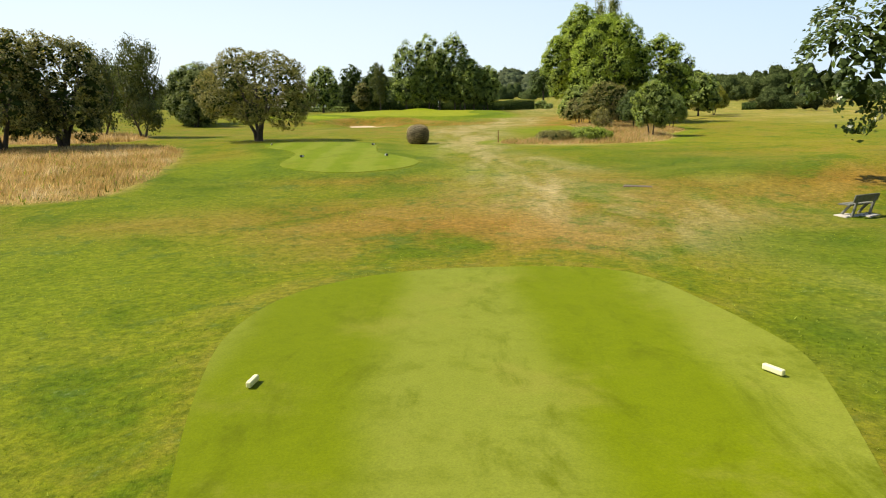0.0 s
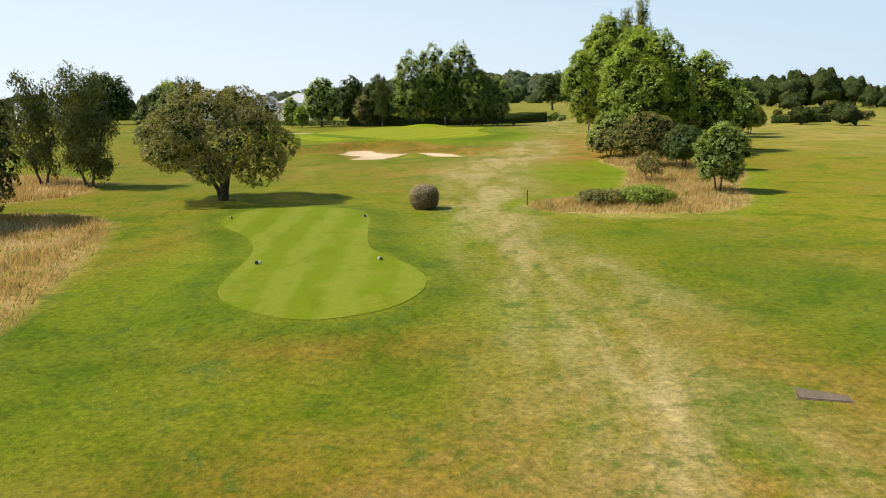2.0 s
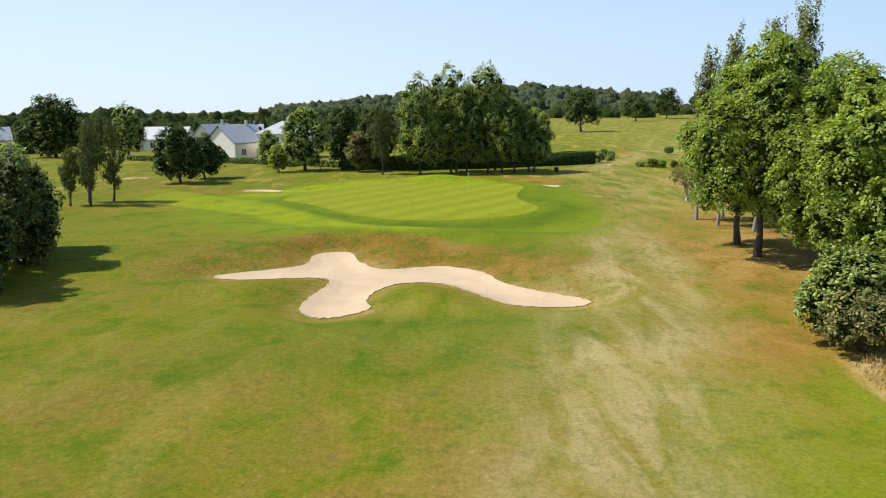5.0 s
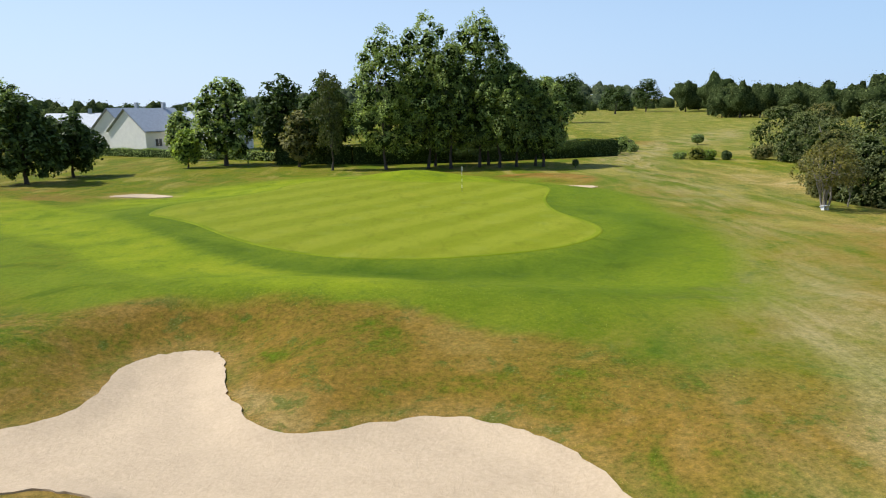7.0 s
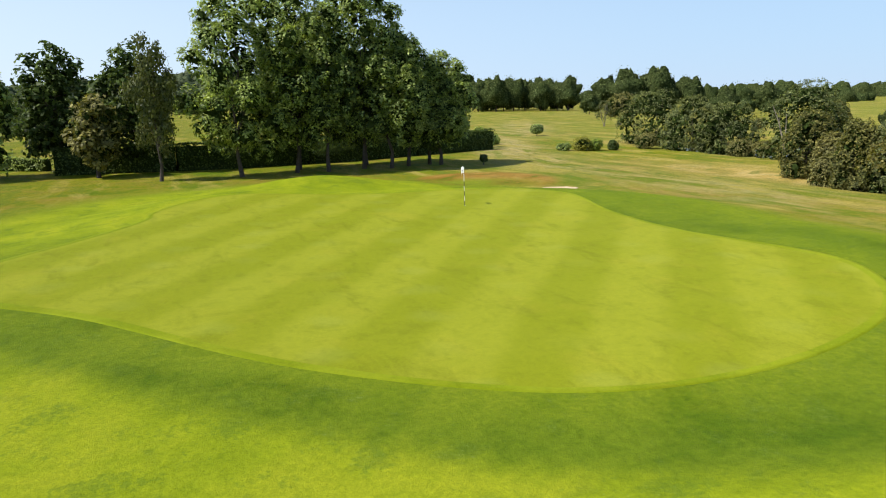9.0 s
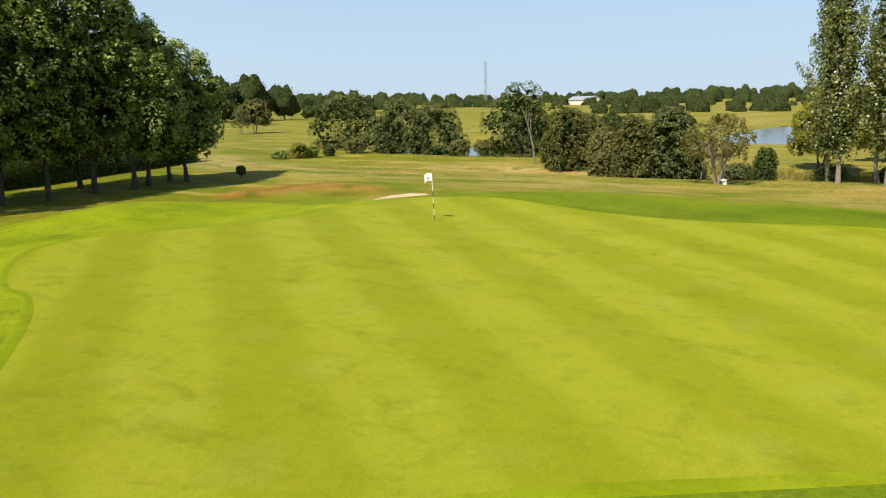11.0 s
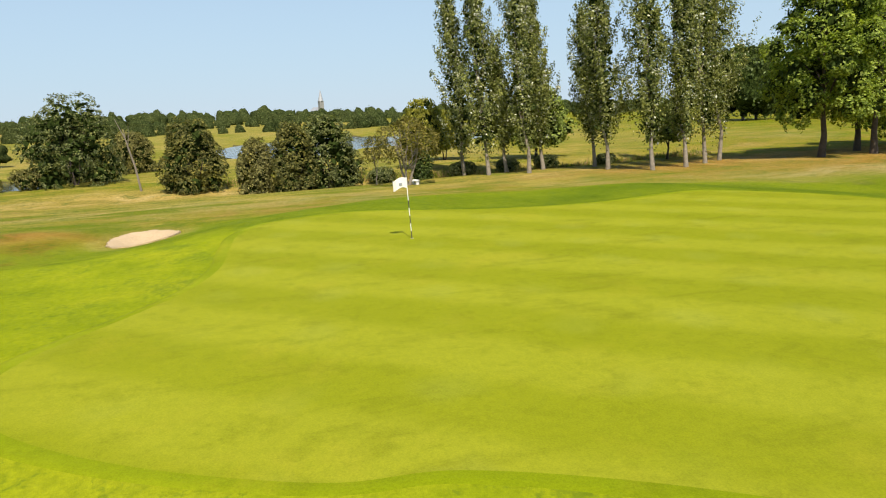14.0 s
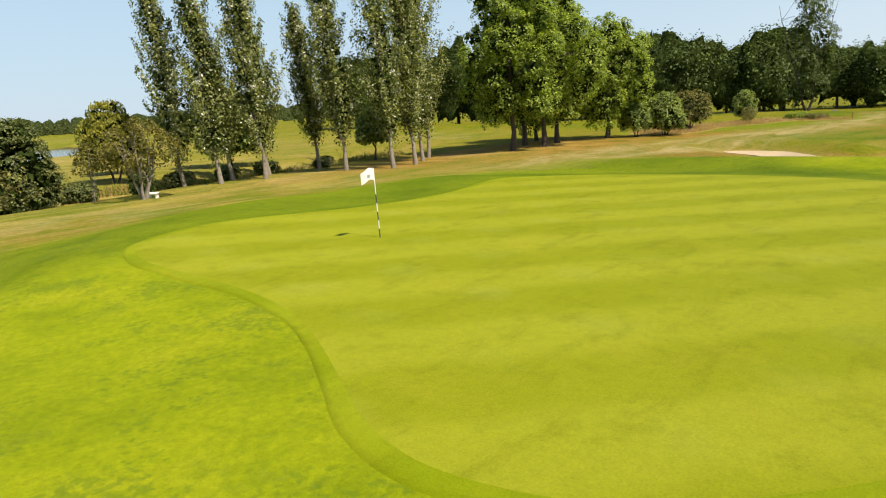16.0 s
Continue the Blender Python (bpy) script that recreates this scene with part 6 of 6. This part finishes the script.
bm = bmesh.new()
box(bm, -0.38, -0.19, 0.30, 0.38, 0.19, 0.36)
bmesh.ops.bevel(bm, geom=bm.edges[:], offset=0.015, segments=2, affect="EDGES")
part("seat_board", bm, WHITE, seat).rotation_euler[0] = radians(9)
for s in (-0.26, 0.26):
    bm = bmesh.new()
    box(bm, s - 0.035, -0.13, -0.1, s + 0.035, 0.13, 0.305)
    part("leg", bm, WHITE, seat)


def hatch(x, y):
    ob = new("ground_slab")
    ob.matrix_basis = pose(x, y, at(x, y) - 0.02, 0, 0, -14)
    tagged(ob, "dark worn rectangular slab with a pale rim set in the grass", "slab")
    for name, (hx, hy, top), mat in (("rim", (0.58, 0.40, 0.012), EARTH), ("lid", (0.54, 0.36, 0.024), IRON)):
        bm = bmesh.new()
        box(bm, -hx, -hy, -0.08, hx, hy, top)
        bmesh.ops.bevel(bm, geom=bm.edges[:], offset=0.012, segments=2, affect="EDGES")
        part(name, bm, mat, ob)
    return ob


hatch(8.1, 29.9)


def stake(x, y, h, label, mat):
    bm = bmesh.new()
    box(bm, -0.03, -0.03, -0.2, 0.03, 0.03, h)
    bmesh.ops.bevel(bm, geom=bm.edges[:], offset=0.01, segments=2, affect="EDGES")
    ob = part("stake", bm, mat)
    ob.matrix_basis = pose(x, y, at(x, y))
    return tagged(ob, label, "stake")


stake(4.75, 58.9, 0.95, "thin red-brown hazard stake at the dry grass", REDWOOD)



def mast(x, y, h):
    ob = new("lattice_mast")
    ob.matrix_basis = pose(x, y, at(x, y))
    tagged(ob, "far grey lattice radio mast on the horizon", "mast")
    legs = [(math.cos(a) * 1.4, math.sin(a) * 1.4) for a in (0.5, 2.07, 3.64, 5.21)]
    for lx, ly in legs:
        v, f = tube([(lx, ly, -0.5), (lx * 0.5, ly * 0.5, h)], [0.16, 0.10], 6)
        part("leg", raw("leg", v, f), STEEL, ob)
    for k in range(12):
        z0, z1 = h * k / 12, h * (k + 1) / 12
        s0, s1 = 1 - 0.5 * k / 12, 1 - 0.5 * (k + 1) / 12
        pieces = [tube([(legs[i][0] * s0, legs[i][1] * s0, z0), (legs[i - 1][0] * s1, legs[i - 1][1] * s1, z1)], [0.07, 0.07], 5) for i in range(4)]
        part("brace", raw("brace", *join(pieces)), STEEL, ob)
    return ob


mast(494.6, 424.0, 35.0)


# ---- tall dry grass and short tufts ----
def blades(name, label, line, per_m2, tall, wide, material, seed, lean=0.35, skip=(), label_kind="tall grass", ring=0.0):
    rng = np.random.default_rng(seed)
    lo, hi = line.min(0) - ring, line.max(0) + ring
    n = int((hi[0] - lo[0]) * (hi[1] - lo[1]) * per_m2)
    x, y = rng.uniform(lo[0], hi[0], n), rng.uniform(lo[1], hi[1], n)
    d = inside_by(line, x, y)
    thin = 0.55 + 0.45 * np.sin(x * 1.7 + 2 * np.sin(y * 0.9)) * np.sin(y * 1.3)
    if ring:
        keep = (d < 0.02) & (d > -ring * rng.uniform(0, 1, n) ** 1.5)
    else:
        keep = (d > rng.uniform(-0.25, 0.25, n))
    for other in skip:
        keep &= inside_by(other, x, y) < 0
    keep = keep & (rng.random(n) < 0.45 + 0.55 * thin)
    x, y, d = x[keep], y[keep], d[keep]
    n = len(x)
    z = height(x, y) - 0.02
    h = tall * rng.uniform(0.55, 1.15, n) * np.clip(0.55 + np.abs(d) * 0.4, 0.55, 1)
    a, b = rng.uniform(0, 2 * math.pi, n), rng.uniform(0, 2 * math.pi, n)
    s = wide * rng.uniform(0.6, 1.4, n)
    root = np.stack([x, y, z], 1)
    side = np.stack([np.cos(a) * s, np.sin(a) * s, 0 * s], 1)
    h *= 0.78 + 0.34 * np.sin(x * 2.3 + np.sin(y * 1.9) * 1.6) * np.sin(y * 2.1 + 0.7)
    bend = np.stack([np.cos(b) * h * lean + 0.2 * h, np.sin(b) * h * lean, h], 1) * rng.uniform(0.7, 1.1, (n, 1))
    v = np.stack([root - side, root + side, root + bend * (0.62, 0.62, 0.6) + side * 0.8, root + bend], 1).reshape(-1, 3)
    i = np.arange(n)[:, None] * 4
    ob = part(name, raw(name, v, i + np.array([[0, 1, 2, 3]])), material)
    return tagged(ob, label, label_kind, kind="stuff")


blades("tall_dry_grass", "patch of tall straw-coloured dry grass", FESCUE_WEST, 80, 0.50, 0.020, STRAW, 400, 0.5)
blades("tall_dry_grass", "patch of tall straw-coloured dry grass under birches", FESCUE_BIRCH, 70, 0.65, 0.032, STRAW, 401)
blades("tall_dry_grass", "patch of tall straw-coloured dry grass round shrubs", FESCUE_EAST, 70, 0.52, 0.020, STRAW, 402, 0.55)
blades("green_weeds", "green weeds and grass among the tall dry grass", FESCUE_EAST, 12, 0.40, 0.026, BLADE, 403)
blades("green_weeds", "green weeds and grass among the tall dry grass", FESCUE_WEST, 10, 0.35, 0.03, BLADE, 404)
ROUGH_NEAR = loop([(-16, 6), (-17, 22), (-12, 33), (0, 34.5), (12, 33), (17, 24), (15, 8), (6, 2), (-6, 2)])
ROUGH_BANK = loop([(-19, 113), (-21, 122), (-12, 126.5), (-2, 126), (7, 121), (9, 113), (2, 111), (-8, 113.5)])
blades("rough_grass", "short uneven rough grass round the tee", ROUGH_NEAR, 44, 0.06, 0.015, BLADE, 405, 0.6, (NEAR_TEE,), "grass")
blades("rough_grass", "short half-dry rough grass on the bunker bank", ROUGH_BANK, 60, 0.06, 0.012, BLADE, 406, 0.6, (SAND_FRONT,), "grass")
for line, label in ((NEAR_TEE, "longer grass along the edge of the tee"), (FAR_TEE, "longer grass along the edge of the far tee"), (PUTT, "longer grass along the edge of the green")):
    blades("edge_grass", label, line, 90, 0.075, 0.012, BLADE, 407, 0.6, (), "grass", 0.45)
for line in (SAND_FRONT, SAND_BACK):
    blades("edge_grass", "dry grass tufts on the lip of the bunker", line, 130, 0.12, 0.012, STRAW, 408, 0.6, (), "grass", 0.5)
DITCH = loop([(34.5, 120), (36.0, 132), (36.5, 142), (37.5, 152), (38.5, 164), (41.5, 164), (40.8, 152), (39.5, 140), (38.5, 130), (37.0, 119)])
blades("ditch_grass", "tall rank grass, half green half straw, along the ditch", DITCH, 60, 0.75, 0.03, BLADE, 410, 0.4, (), "tall grass")
blades("tall_dry_grass", "tall straw-coloured grass along the ditch behind poplars", DITCH, 50, 0.7, 0.028, STRAW, 411)
for k, (x, y, h, w) in enumerate([(35.2, 144.0, 1.3, 2.6), (34.6, 140.0, 1.1, 2.2), (34.2, 136.4, 1.2, 2.4), (33.2, 131.0, 1.0, 2.0), (36.4, 151.0, 1.4, 2.8)]):
    tree("reed_bush", "low dark clump of weeds beside the ditch", "bush", x, y, h, w, 0.0, "low", THICKET, BARK, 2200, 0.14, 150 + k, 3, 0.03, group="ditch weeds")
